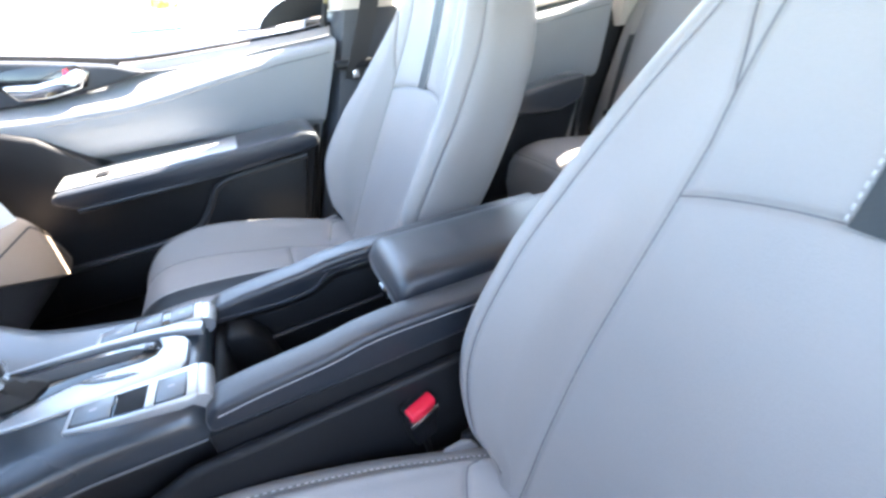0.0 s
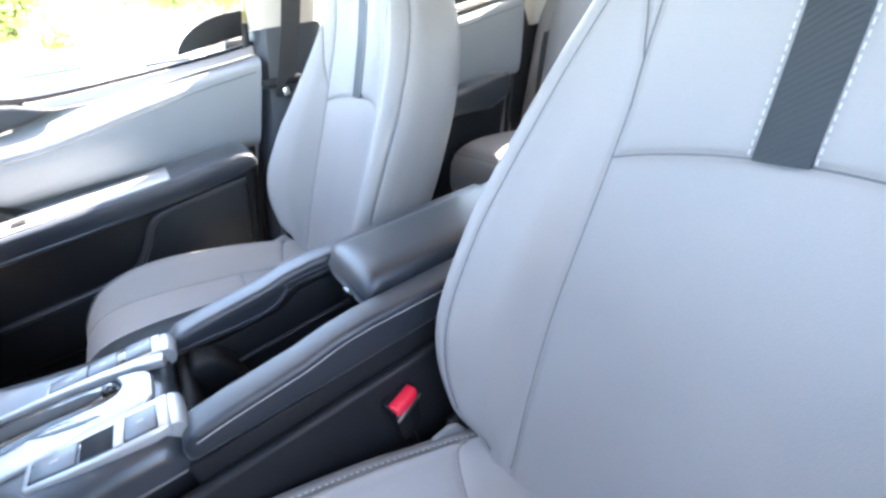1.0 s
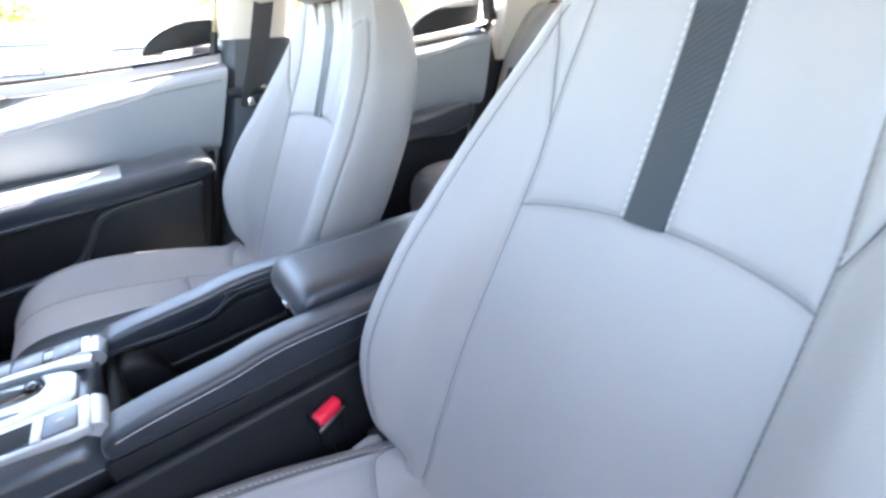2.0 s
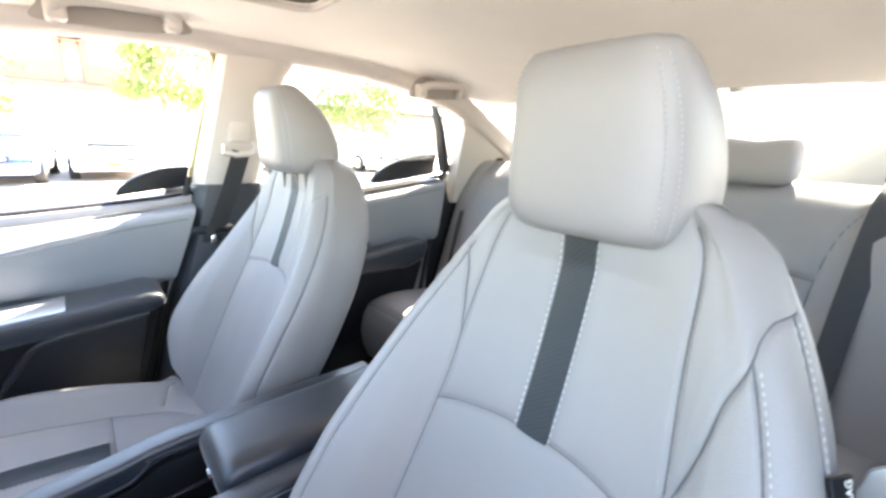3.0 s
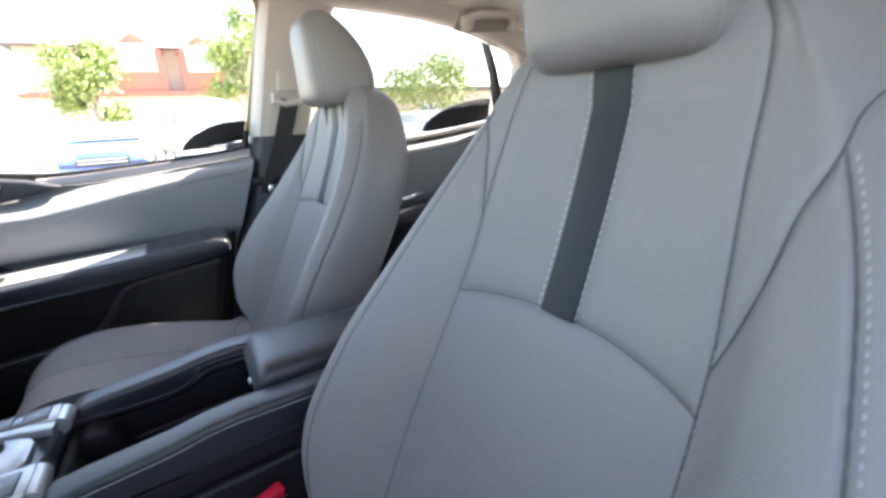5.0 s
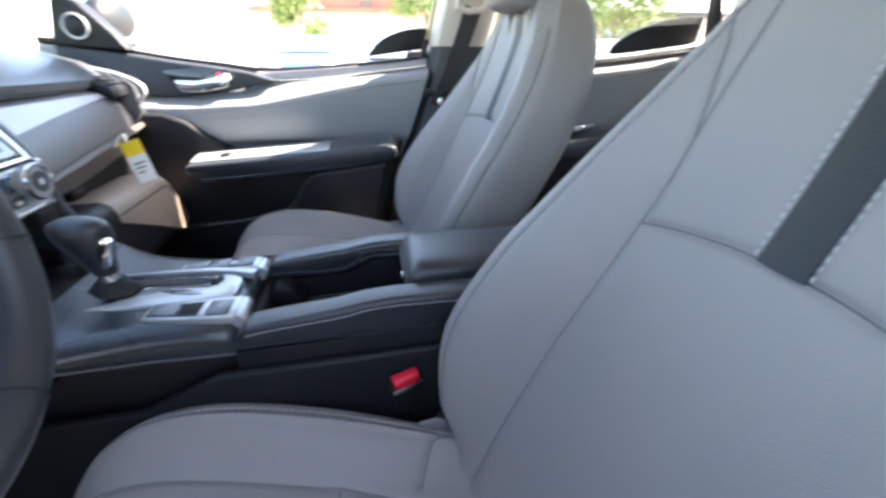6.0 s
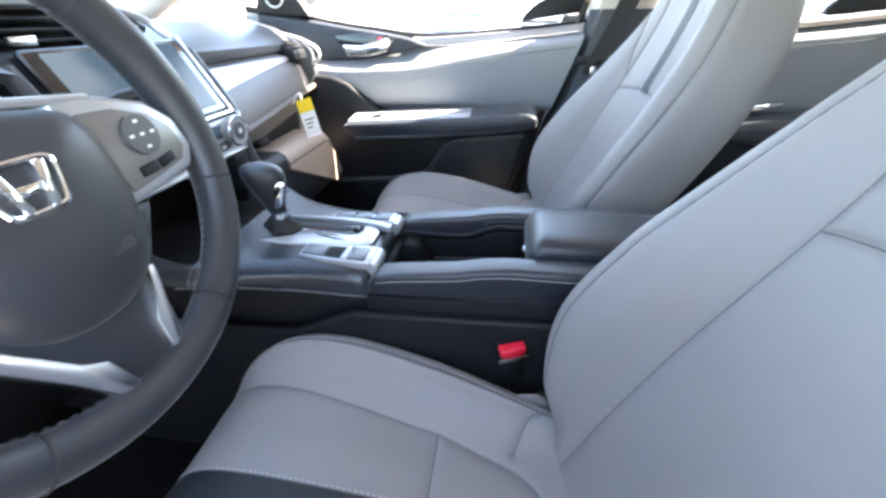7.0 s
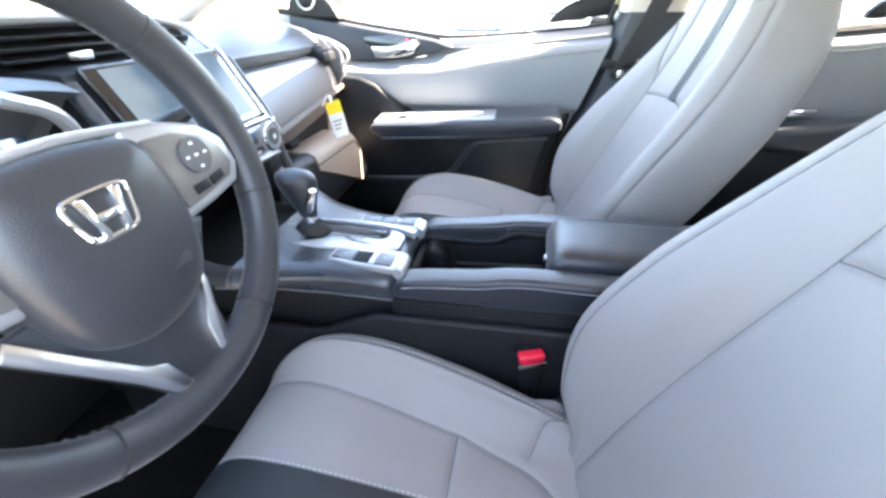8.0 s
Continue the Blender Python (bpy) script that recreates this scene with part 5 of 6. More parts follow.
part("vent_trim", tube(spline([(-0.90, 1.038, 0.965), (-0.83, 1.040, 0.948), (-0.782, 1.036, 0.925), (-0.776, 1.034, 0.900), (-0.800, 1.036, 0.885), (-0.83, 1.035, 0.88)], 24), 0.0048, 8), SATIN, vent, "silver trim round the side vent")

# centre stack
stack = part("centre_fascia", loft([[Vector((x, y, z)) for x, z in ((-1.1, 0.78), (-0.735, 0.785), (-0.702, 0.797), (-0.700, 0.86), (-0.708, 0.868), (-0.768, 0.966), (-0.79, 0.968), (-1.1, 0.966))] for y in (0.205, 0.215, 0.3, 0.4, 0.478, 0.488)]), BLACK, dash, "black centre fascia")
turn = Matrix.Translation((-0.7345, 0.346, 0.9180)) @ pose(0, 0, 0, 0, -30.5, 0)
screen = part("touchscreen", moved(box(-0.006, 0.006, -0.122, 0.122, -0.062, 0.062, 0.005, 3), turn), GLOSS, dash, "large glossy touchscreen with a mottled bluish glow for picture and reflections")
part("screen_glass", moved(box(0.0062, 0.0072, -0.104, 0.104, -0.050, 0.054, 0.0005, 1), turn), DISPLAY, screen, "display glass with a mottled bluish glow")
part("screen_trim", moved(box(0.001, 0.0085, 0.1225, 0.1285, -0.066, 0.066, 0.002), turn), CHROME, screen, "silver edge of the screen")
part("screen_trim", moved(box(0.001, 0.0085, -0.124, 0.1285, -0.0685, -0.0635, 0.002), turn), CHROME, screen, "silver edge of the screen")
climate = part("climate_panel", box(-0.702, -0.692, 0.222, 0.478, 0.800, 0.858, 0.003), SATIN, dash, "silver climate control panel")
part("panel_trim", box(-0.700, -0.688, 0.220, 0.482, 0.797, 0.8025, 0.002), CHROME, climate, "silver lower edge")
part("panel_trim", box(-0.700, -0.688, 0.4775, 0.483, 0.797, 0.862, 0.002), CHROME, climate, "silver end")
for y in (0.256, 0.452):
    k_ = part("dial", tube([(-0.700, y, 0.834), (-0.678, y, 0.836)], 0.0225, 28), SATIN, climate, "round silver temperature dial")
    part("dial_ring", tube([(-0.680, y + 0.0225 * math.cos(a), 0.836 + 0.0225 * math.sin(a)) for a in np.linspace(0, 6.283, 24, endpoint=False)], 0.0030, 6, closed=True), CHROME2, k_, "bright ring")
    part("dial_cap", tube([(-0.679, y, 0.836), (-0.6762, y, 0.836)], 0.0145, 24), SWITCHGREY, k_, "dark centre of the dial")
    part("dial_mark", box(-0.6764, -0.6757, y - 0.004, y + 0.004, 0.832, 0.840, 0), WHITE, k_)
for k in range(5):
    y = 0.285 + k * 0.030
    c_ = part("climate_button", box(-0.694, -0.688, y, y + 0.026, 0.810, 0.824, 0.0015), DASHGREY, climate, "small push button")
    part("mark", box(-0.6879, -0.6875, y + 0.008, y + 0.018, 0.814, 0.819, 0), WHITE, c_)
part("climate_display", box(-0.694, -0.690, 0.29, 0.425, 0.830, 0.852, 0.001), SCREEN, climate, "small dark display")
part("lower_socket", box(-0.72, -0.690, 0.440, 0.478, 0.770, 0.795, 0.003), BLACK, dash, "power socket cover")
for s_ in (1, -1):
    part("stack_leg", tube(spline([(-0.765, 0.350 + s_ * 0.142, 0.955), (-0.712, 0.350 + s_ * 0.144, 0.862), (-0.705, 0.350 + s_ * 0.149, 0.80), (-0.695, 0.350 + s_ * 0.155, 0.755), (-0.690, 0.350 + s_ * 0.158, 0.728)], 30), 0.010, 10), DASHTOP, dash, "dark leg sweeping from the stack to the console")

# central vents under a hood with a bright edge
hoodp = part("vent_hood", loft([[Vector((x, y, z - 0.030 * max(0, (y - 0.40) / 0.10) ** 2)) for x, z in ((-1.1, 1.008), (-0.87, 1.012), (-0.842, 1.014), (-0.838, 1.022), (-0.86, 1.030), (-1.1, 1.030))] for y in np.linspace(-0.05, 0.505, 30)]), DASHTOP, dash, "dark hood over the centre vents")
part("hood_trim", tube(spline([(-0.840, -0.04, 1.022), (-0.838, 0.20, 1.023), (-0.838, 0.33, 1.023), (-0.838, 0.43, 1.019), (-0.834, 0.490, 1.004), (-0.808, 0.512, 0.975), (-0.775, 0.500, 0.952)], 40), 0.0070, 8), SATIN, hoodp, "silver edge of the hood")
part("vent_lower_trim", tube(spline([(-0.832, -0.06, 0.985), (-0.826, 0.10, 0.972), (-0.822, 0.20, 0.955), (-0.815, 0.27, 0.953), (-0.80, 0.33, 0.962), (-0.79, 0.40, 0.968)], 30), 0.009, 8, flat=0.7), SATIN, hoodp, "silver trim under the vents")
for y0, y1 in ((-0.03, 0.190), (0.200, 0.385), (0.395, 0.500)):
    v_ = part("air_vent", box(-0.895, -0.862, y0, y1, 0.944, 1.014, 0.004), DEEP, dash, "centre air vent")
    for k in range(5):
        part("vent_slat", moved(box(-0.014, 0.014, y0 + 0.005, y1 - 0.005, -0.0018, 0.0018, 0.001, 1), Matrix.Translation((-0.850, 0, 0.956 + 0.0125 * k)) @ pose(0, 0, 0, 0, 14, 0)), BLACK, v_)
    yc = (y0 + y1) / 2
    part("vent_tab", box(-0.838, -0.828, yc - 0.017, yc + 0.017, 0.973, 0.984, 0.002), CHROME, v_, "silver vent tab")
# instrument hood in front of the driver
binn = part("instrument_hood", loft([[Vector((x, y, z * (1 - 0.25 * abs(y / 0.2) ** 3) + 0.25 * 0.88 * abs(y / 0.2) ** 3)) for x, z in ((-1.0, 0.90), (-0.80, 0.90), (-0.74, 0.960), (-0.715, 0.970), (-0.74, 0.982), (-1.0, 0.99))] for y in np.linspace(-0.18, 0.18, 26)]), DASHTOP, dash, "hood over the instruments")
part("instrument_glass", moved(box(-0.003, 0.003, -0.155, 0.155, -0.05, 0.055, 0.004), Matrix.Translation((-0.80, 0, 0.935)) @ pose(0, 0, 0, 0, -25, 0)), SCREEN, binn, "dark glossy instrument glass")
for s_ in (1, -1):
    part("hood_trim", tube(spline([(-0.714, s_ * 0.10, 0.962), (-0.720, s_ * 0.145, 0.940), (-0.735, s_ * 0.172, 0.905), (-0.745, s_ * 0.182, 0.86)], 16), 0.008, 8), SATIN, binn, "silver cheek trim")

# hang tag
tag_ = thing("hang_tag", "white and yellow card tag hanging from the glovebox", "tag")
part("loop", ribbon(spline([(-0.757, 0.800, 0.815), (-0.742, 0.802, 0.838), (-0.736, 0.806, 0.836), (-0.738, 0.812, 0.812)], 14), 0.010, 0.0006, (0, 1, 0)), WHITE, tag_, "white paper loop")
m_ = Matrix.Translation((-0.728, 0.815, 0.782)) @ pose(0, 0, 0, 0, 0, -48) @ pose(0, 0, 0, 10, 0, 0) @ Matrix.Scale(1.1, 4)
part("card", moved(box(-0.0006, 0.0006, -0.017, 0.017, -0.043, 0.014, 0), m_), WHITE, tag_)
part("card_top", moved(box(-0.0008, 0.0008, -0.017, 0.017, 0.012, 0.040, 0), m_), YELLOW, tag_, "yellow upper part of the card")
for k in range(3):
    part("print_bar", moved(box(-0.0010, 0.0010, -0.012, 0.010 - 0.004 * k, -0.006 - 0.009 * k, -0.003 - 0.009 * k, 0), m_), DASHGREY, tag_)

# ---- steering wheel ----
wheel = thing("steering_wheel", "black leather steering wheel with silver spokes and badge", "steering wheel")
wheel.matrix_world = pose(-0.529, -0.002, 0.910, 0, 73.4, 0) @ Matrix(((0, -1, 0, 0), (1, 0, 0, 0), (0, 0, 1, 0), (0, 0, 0, 1)))
# in the wheel's own axes: x to the driver's right, y up along its face, z towards the driver
RW = 0.1635
rim_pts = [(RW * math.cos(a), RW * 0.985 * math.sin(a), 0.0) for a in np.linspace(0, 2 * math.pi, 96, endpoint=False)]
rim_r = [0.0170 + 0.0022 * max(0, math.cos(2 * (a - 0.35))) ** 2 for a in np.linspace(0, 2 * math.pi, 96, endpoint=False)]
rim = part("rim", tube(rim_pts, rim_r, 16, closed=True, flat=1.0, up=(0, 0, 1)), WHEELSKIN, wheel)
for a in (-0.30, math.pi + 0.30, -1.05, math.pi + 1.05, 0.75, math.pi - 0.75):
    c, s_ = math.cos(a), math.sin(a)
    part("rim_seam", tube([(RW * c + 0.0176 * (c * math.cos(q)), RW * 0.985 * s_ + 0.0176 * (s_ * math.cos(q)), 0.0176 * math.sin(q)) for q in np.linspace(0, 6.283, 20, endpoint=False)], 0.0009, 5, closed=True), RUBBER, rim)
part("stitching", dashes([((RW - 0.0174) * math.cos(a), (RW - 0.0172) * 0.985 * math.sin(a), -0.004) for a in np.linspace(0, 2 * math.pi, 80)], lambda p: Vector((-p.x, -p.y, 0.05)).normalized(), length=0.004, gap=0.003, r=0.0005), THREAD_DK, rim, "pale stitching round the inside of the rim")
pad_ring = [(-0.058, 0.040), (-0.035, 0.048), (0, 0.051), (0.035, 0.048), (0.058, 0.040), (0.067, 0.01), (0.064, -0.03), (0.052, -0.064), (0.028, -0.084), (0, -0.089), (-0.028, -0.084), (-0.052, -0.064), (-0.064, -0.03), (-0.067, 0.01)]
outline = spline([(x, y, 0) for x, y in pad_ring], 72, closed=True)
hub_r = [[Vector((p.x * k - 0.004, p.y * k - 0.006 - 0.004 * (1 - k), z)) for p in outline] for k, z in ((1.0, -0.03), (1.0, 0.004), (0.985, 0.012), (0.94, 0.019), (0.8, 0.0255), (0.55, 0.030), (0.25, 0.032), (0.02, 0.0325))]
hub = part("airbag_cover", loft(hub_r), WHEELSKIN, wheel, "black padded hub cover", angle=60)
part("hub_back", tube([(0, 0, -0.03), (0, 0, -0.12)], 0.05, 24), DEEP, wheel, "black column shroud")
for s_ in (1, -1):
    mm = lambda pts: [(s_ * x, y) for x, y in (pts if s_ > 0 else pts[::-1])]
    sp = part("side_spoke", prism(mm([(0.046, 0.047), (0.085, 0.042), (0.122, 0.032), (0.143, 0.014), (0.147, -0.012), (0.136, -0.028), (0.10, -0.034), (0.058, -0.038)]), "z", -0.006, 0.010, 0.005, 3), SATIN, wheel, "satin silver side spoke")
    part("spoke_face", prism(mm([(0.058, 0.032), (0.088, 0.031), (0.116, 0.022), (0.131, 0.008), (0.135, -0.010), (0.126, -0.020), (0.098, -0.025), (0.066, -0.029)]), "z", 0.009, 0.0125, 0.002), SPOKE, sp, "dark silver switch field")
    pad4 = part("control_pad", tube([(s_ * 0.097, 0.008, 0.011), (s_ * 0.097, 0.008, 0.0165)], 0.0155, 28), SWITCHGREY, sp, "round grey four-way control pad")
    for ax, ay in ((0, 0.010), (0, -0.010), (0.010, 0), (-0.010, 0), (0, 0)):
        part("mark", box(s_ * 0.097 + ax - 0.0020, s_ * 0.097 + ax + 0.0020, 0.008 + ay - 0.0011, 0.008 + ay + 0.0011, 0.0164, 0.0168, 0), WHITE, pad4)
    for k in range(2):
        part("spoke_button", prism(mm([(0.080 + 0.020 * k, -0.022 + 0.001 * k), (0.097 + 0.020 * k, -0.021 + 0.003 * k), (0.097 + 0.020 * k, -0.013 + 0.003 * k), (0.080 + 0.020 * k, -0.014 + 0.001 * k)]), "z", 0.012, 0.0145, 0.001), BLACK, sp, "small black button")
lo_ = part("lower_spoke", prism([(0.084, -0.040), (0.050, -0.088), (0.036, -0.108), (0.030, -0.156), (-0.016, -0.158), (-0.030, -0.113), (-0.040, -0.104), (-0.086, -0.042)], "z", -0.010, 0.002, 0.004, 2), WHEELSKIN, wheel, "dark lower spoke")
for pts in ([(0.050, -0.084), (0.044, -0.076), (0.040, -0.088), (0.034, -0.104), (0.025, -0.118), (0.020, -0.157), (0.029, -0.157), (0.038, -0.136), (0.042, -0.110), (0.047, -0.094)],
            [(-0.092, -0.050), (-0.060, -0.094), (-0.044, -0.117), (-0.030, -0.140), (-0.018, -0.159), (-0.008, -0.157), (-0.020, -0.118), (-0.033, -0.109), (-0.050, -0.086), (-0.083, -0.040)]):
    part("spoke_edge", prism(pts, "z", -0.004, 0.007, 0.003, 2), CHROME, lo_, "silver edge of the lower spoke")
part("hub_trim", tube(spline([(-0.085, 0.040, 0.004), (-0.045, 0.045, 0.007), (0.0, 0.0475, 0.009), (0.04, 0.045, 0.008), (0.080, 0.041, 0.006)], 24), 0.0036, 8), SATIN, wheel, "thin silver band over the hub")
badge = spline([(x, y, 0) for x, y in ((-0.0175, 0.0150), (0.0, 0.0165), (0.0175, 0.0150), (0.0195, 0.006), (0.0155, -0.011), (0.0115, -0.0155), (0.0, -0.0162), (-0.0115, -0.0155), (-0.0155, -0.011), (-0.0195, 0.006))], 48, closed=True)
bd = part("badge", tube([(p.x * 1.1 - 0.0095, p.y * 0.9 - 0.001, 0.0325) for p in badge], 0.0020, 8, closed=True), CHROME2, hub, "chrome badge outline")
for s_ in (1, -1):
    part("badge_bar", prism([(s_ * x * 1.1 - 0.0095, y * 0.9 - 0.001) for x, y in ((0.0085, 0.0148), (0.0150, 0.0142), (0.0118, 0.0), (0.0098, -0.0150), (0.0045, -0.0150), (0.0062, -0.002))], "z", 0.031, 0.036, 0.0015), CHROME2, bd, "chrome bar of the badge")
part("badge_bar", prism([(x * 1.1 - 0.0095, y * 0.9 - 0.001) for x, y in ((-0.008, 0.0020), (0.008, 0.0020), (0.0066, -0.0050), (-0.0066, -0.0050))], "z", 0.031, 0.0355, 0.0012), CHROME2, bd, "chrome bar of the badge")
part("airbag_mark", box(-0.004, 0.030, -0.058, -0.050, 0.0285, 0.0295, 0.0003, 1), WHEELSKIN, hub, "faint embossed mark")
for s_, lab in ((1, "wiper"), (-1, "light")):
    part("column_stalk", tube([(s_ * 0.03, 0.012, -0.07), (s_ * 0.10, 0.028, -0.062), (s_ * 0.165, 0.040, -0.055), (s_ * 0.185, 0.044, -0.053)], [0.010, 0.008, 0.010, 0.007], 10), BLACK, wheel, "black column stalk")


# ---- rear bench ----
bench = thing("rear_seat", "pale grey leather rear bench seat with a folded-up back", "car seat")


def bench_bulge(y):
    """How far the bench stands forward across the car: two hollows with bolsters, a raised middle."""
    d = abs(y - YC)
    return ease(d, [0.0, 0.09, 0.14, 0.28, 0.42, 0.50, 0.58, 0.66, 0.74], [0.018, 0.014, 0.0, -0.008, 0.0, 0.030, 0.045, 0.040, -0.02])


def bench_front(y, z):
    top = max(0.0, (z - 1.02) / 0.05)
    return ease(z, [0.56, 0.70, 0.875, 1.0, 1.07], [0.835, 0.880, 0.940, 0.992, 1.035]) - bench_bulge(y) * min(1, max(0, (1.09 - z) / 0.12)) + 0.03 * top ** 2


ys, zs = np.linspace(-0.385, 1.085, 190), np.linspace(0.56, 1.066, 110)
flat = [Vector((bench_front(y, z), y, z)) for z in zs for y in ys]
lines = []
for s_ in (1, -1):
    f = lambda u, z: Vector((bench_front(YC + s_ * u, z), YC + s_ * u, z))
    lines += [[f(u, 0.880 - 0.014 * abs(u - 0.28) / 0.15) for u in np.linspace(0.12, 0.425, 24)],
              [f(ease(z, [0.57, 0.85, 0.97, 1.03, 1.06], [0.415, 0.425, 0.445, 0.48, 0.52]), z) for z in np.linspace(0.57, 1.06, 30)],
              [f(0.12, z) for z in np.linspace(0.57, 1.06, 24)]]
pull = groove(flat, lines, 0.006, 0.006) + groove(flat, lines, 0.004, 0.016)
flat = [p + Vector((pull[k], 0, 0)) for k, p in enumerate(flat)]
nv = len(ys)
rings = []
for j in range(nv):
    col = [flat[i*nv + j] for i in range(len(zs))]
    y = ys[j]
    t_ = col[-1]
    rings.append(col + [Vector((t_.x + 0.02, y, 1.077)), Vector((t_.x + 0.06, y, 1.078)), Vector((t_.x + 0.09, y, 1.06)), Vector((1.02, y, 0.56))])
back_ = part("backrest", loft(rings), GREY, bench, angle=60)
for l in lines:
    part("seam", tube(sunk(l, flat, (-1.0, 0.0, 0.0), 0.0085), 0.0012, 5), SEAM, back_, "thin sewn seam")
# cushion
def bench_top(x, y):
    d = abs(y - YC)
    dip = ease(d, [0.0, 0.12, 0.30, 0.5, 0.72], [0.014, 0.004, -0.006, 0.004, 0.0])
    return ease(x, [0.43, 0.445, 0.48, 0.56, 0.75, 0.95], [0.50, 0.57, 0.600, 0.607, 0.585, 0.565]) + dip


xs, ysc = np.linspace(0.43, 0.95, 100), np.linspace(-0.36, 1.045, 150)
flat = [Vector((x, y, bench_top(x, y))) for y in ysc for x in xs]
lines = []
for s_ in (1, -1):
    g = lambda x, u: Vector((x, YC + s_ * u, bench_top(x, YC + s_ * u)))
    lines += [[g(x, 0.12) for x in np.linspace(0.44, 0.9, 20)], [g(x, 0.46) for x in np.linspace(0.44, 0.9, 20)], [g(0.60, u) for u in np.linspace(0.12, 0.46, 16)], [g(0.452, u) for u in np.linspace(0, 0.69, 20)]]
pull = groove(flat, lines, 0.005, 0.006) + groove(flat, lines, 0.004, 0.016)
flat = [p - Vector((0, 0, pull[k])) for k, p in enumerate(flat)]
nx = len(xs)
rings = []
for j in range(len(ysc)):
    row = flat[j*nx:(j + 1)*nx]
    e = min(1, min(j, len(ysc) - 1 - j) / 8)
    row = [Vector((p.x, p.y, p.z - 0.03 * (1 - e) ** 2)) for p in row]
    rings.append(row + [Vector((0.95, ysc[j], 0.40)), Vector((0.46, ysc[j], 0.36)), Vector((0.437, ysc[j], 0.42))])
cush_ = part("cushion", loft(rings), GREY, bench, angle=60)
for l in lines:
    part("seam", tube(sunk(l, flat, (0.0, 0.0, 1.0), 0.0080), 0.0012, 5), SEAM, cush_, "thin sewn seam")
for y0, y1 in ((1.00, 1.098), (-0.398, -0.30)):
    part("side_bolster", prism([(0.80, 0.56), (1.05, 0.56), (1.16, 1.07), (1.02, 1.085), (0.975, 1.05), (0.90, 0.86)], "y", y0, y1, 0.028, 4), GREY, bench, "grey side bolster of the bench")
part("plinth", box(0.50, 1.0, -0.36, 1.06, 0.29, 0.40, 0.01), CARPET, bench, "carpeted plinth under the bench")


def rear_head(y, tall):
    rings = []
    for t in np.linspace(0, 1, 26):
        k = max(0.04, (1 - abs(2 * t - 1) ** 2.8) ** 0.5)
        ring = []
        for q in range(48):
            a = 2 * math.pi * q / 48
            c, s_ = math.cos(a), math.sin(a)
            lat = 0.094 * (0.62 + 0.38 * k) * math.copysign(abs(s_) ** 0.55, s_)
            dip = -0.008 * math.exp(-(lat / 0.035) ** 2) * t
            ring.append(Vector((1.055 + 0.02 * t + 0.042 * (0.3 + 0.7 * k) * math.copysign(abs(c) ** 0.6, c), y + lat, 1.062 + tall * t + dip)))
        rings.append(ring)
    part("head_restraint", loft(rings), GREY, bench, "low grey head restraint", angle=180)


rear_head(0.105, 0.126)
rear_head(0.595, 0.126)
rear_head(0.35, 0.06)


def rear_belt(line, side, label):
    b_ = thing("seat_belt", label, "seat belt", "seat belts")
    part("webbing", ribbon(spline(line, 24), 0.046, 0.002, side), WEB, b_)
    part("guide", moved(box(-0.02, 0.02, -0.03, 0.03, -0.008, 0.008, 0.005), Matrix.Translation(line[0])), BLACK, b_, "black belt guide on the shelf")
    part("anchor", moved(box(-0.012, 0.012, -0.026, 0.026, -0.012, 0.012, 0.004), Matrix.Translation(line[-1])), BLACK, b_, "black lower anchor")
    return b_


rear_belt([(1.10, -0.165, 1.095), (1.03, -0.162, 1.085), (0.975, -0.150, 1.02), (0.895, -0.142, 0.85), (0.81, -0.137, 0.64), (0.80, -0.136, 0.60)], (0, 1, 0), "black rear seat belt lying over the seat side")
rear_belt([(1.13, 0.215, 1.10), (1.05, 0.225, 1.085), (0.998, 0.232, 1.02), (0.935, 0.245, 0.87), (0.84, 0.26, 0.64)], (0, 1, 0), "black middle rear seat belt")
rear_belt([(1.10, 1.045, 1.08), (1.02, 1.035, 1.07), (0.99, 1.03, 1.02), (0.90, 1.022, 0.86), (0.82, 1.0, 0.64)], (0, 1, 0), "black rear seat belt lying over the seat side")

# ---- door mirror ----
mir = thing("door_mirror", "black door mirror outside the passenger window", "mirror")
part("shell", ball((-0.905, 1.28, 1.075), 0.050, 0.12, 0.075), BLACK, mir)
part("arm", box(-0.925, -0.885, 1.13, 1.24, 1.0, 1.03, 0.008), BLACK, mir)
MIRROR = material("mirror_glass", (0.9, 0.9, 0.9), 0.02, metal=1.0, bump=0)
part("mirror_glass", moved(prism([(-0.095, -0.055), (0.095, -0.06), (0.10, 0.04), (0.06, 0.06), (-0.08, 0.058)], "x", -0.002, 0.002, 0.001), Matrix.Translation((-0.860, 1.28, 1.077)) @ pose(0, 0, 0, 0, -3, -18)), MIRROR, mir, "mirror glass")

# ---- outside ----
tagged(part("ground", box(-400, 400, -400, 400, -0.3, 0, 0), ASPHALT, smooth=False), "sunlit pale asphalt of a car park", "ground", kind="structure")
LEAF = material("leaves", (0.20, 0.26, 0.075), 0.6, grain=40, bump=0, vary=0.5, blotch=3)
BARK = material("bark", (0.30, 0.25, 0.19), 0.9, grain=40, bump=0.8, depth=0.02, vary=0.3)
BLUE = material("blue_car_paint", (0.16, 0.24, 0.50), 0.25, metal=0.3, bump=0, coat=1.0)
WHITECAR = material("white_car_paint", (0.75, 0.75, 0.75), 0.25, bump=0, coat=1.0)
YELLOWCAR = material("yellow_paint", (0.6, 0.36, 0.03), 0.4, bump=0, coat=0.5)
DARKGLASS = material("dark_car_glass", (0.30, 0.33, 0.35), 0.06, bump=0, spec=0.8)
SIDING = material("red_brown_siding", (0.40, 0.13, 0.09), 0.8, grain=30, bump=0.3, depth=0.01, vary=0.15, blotch=1)
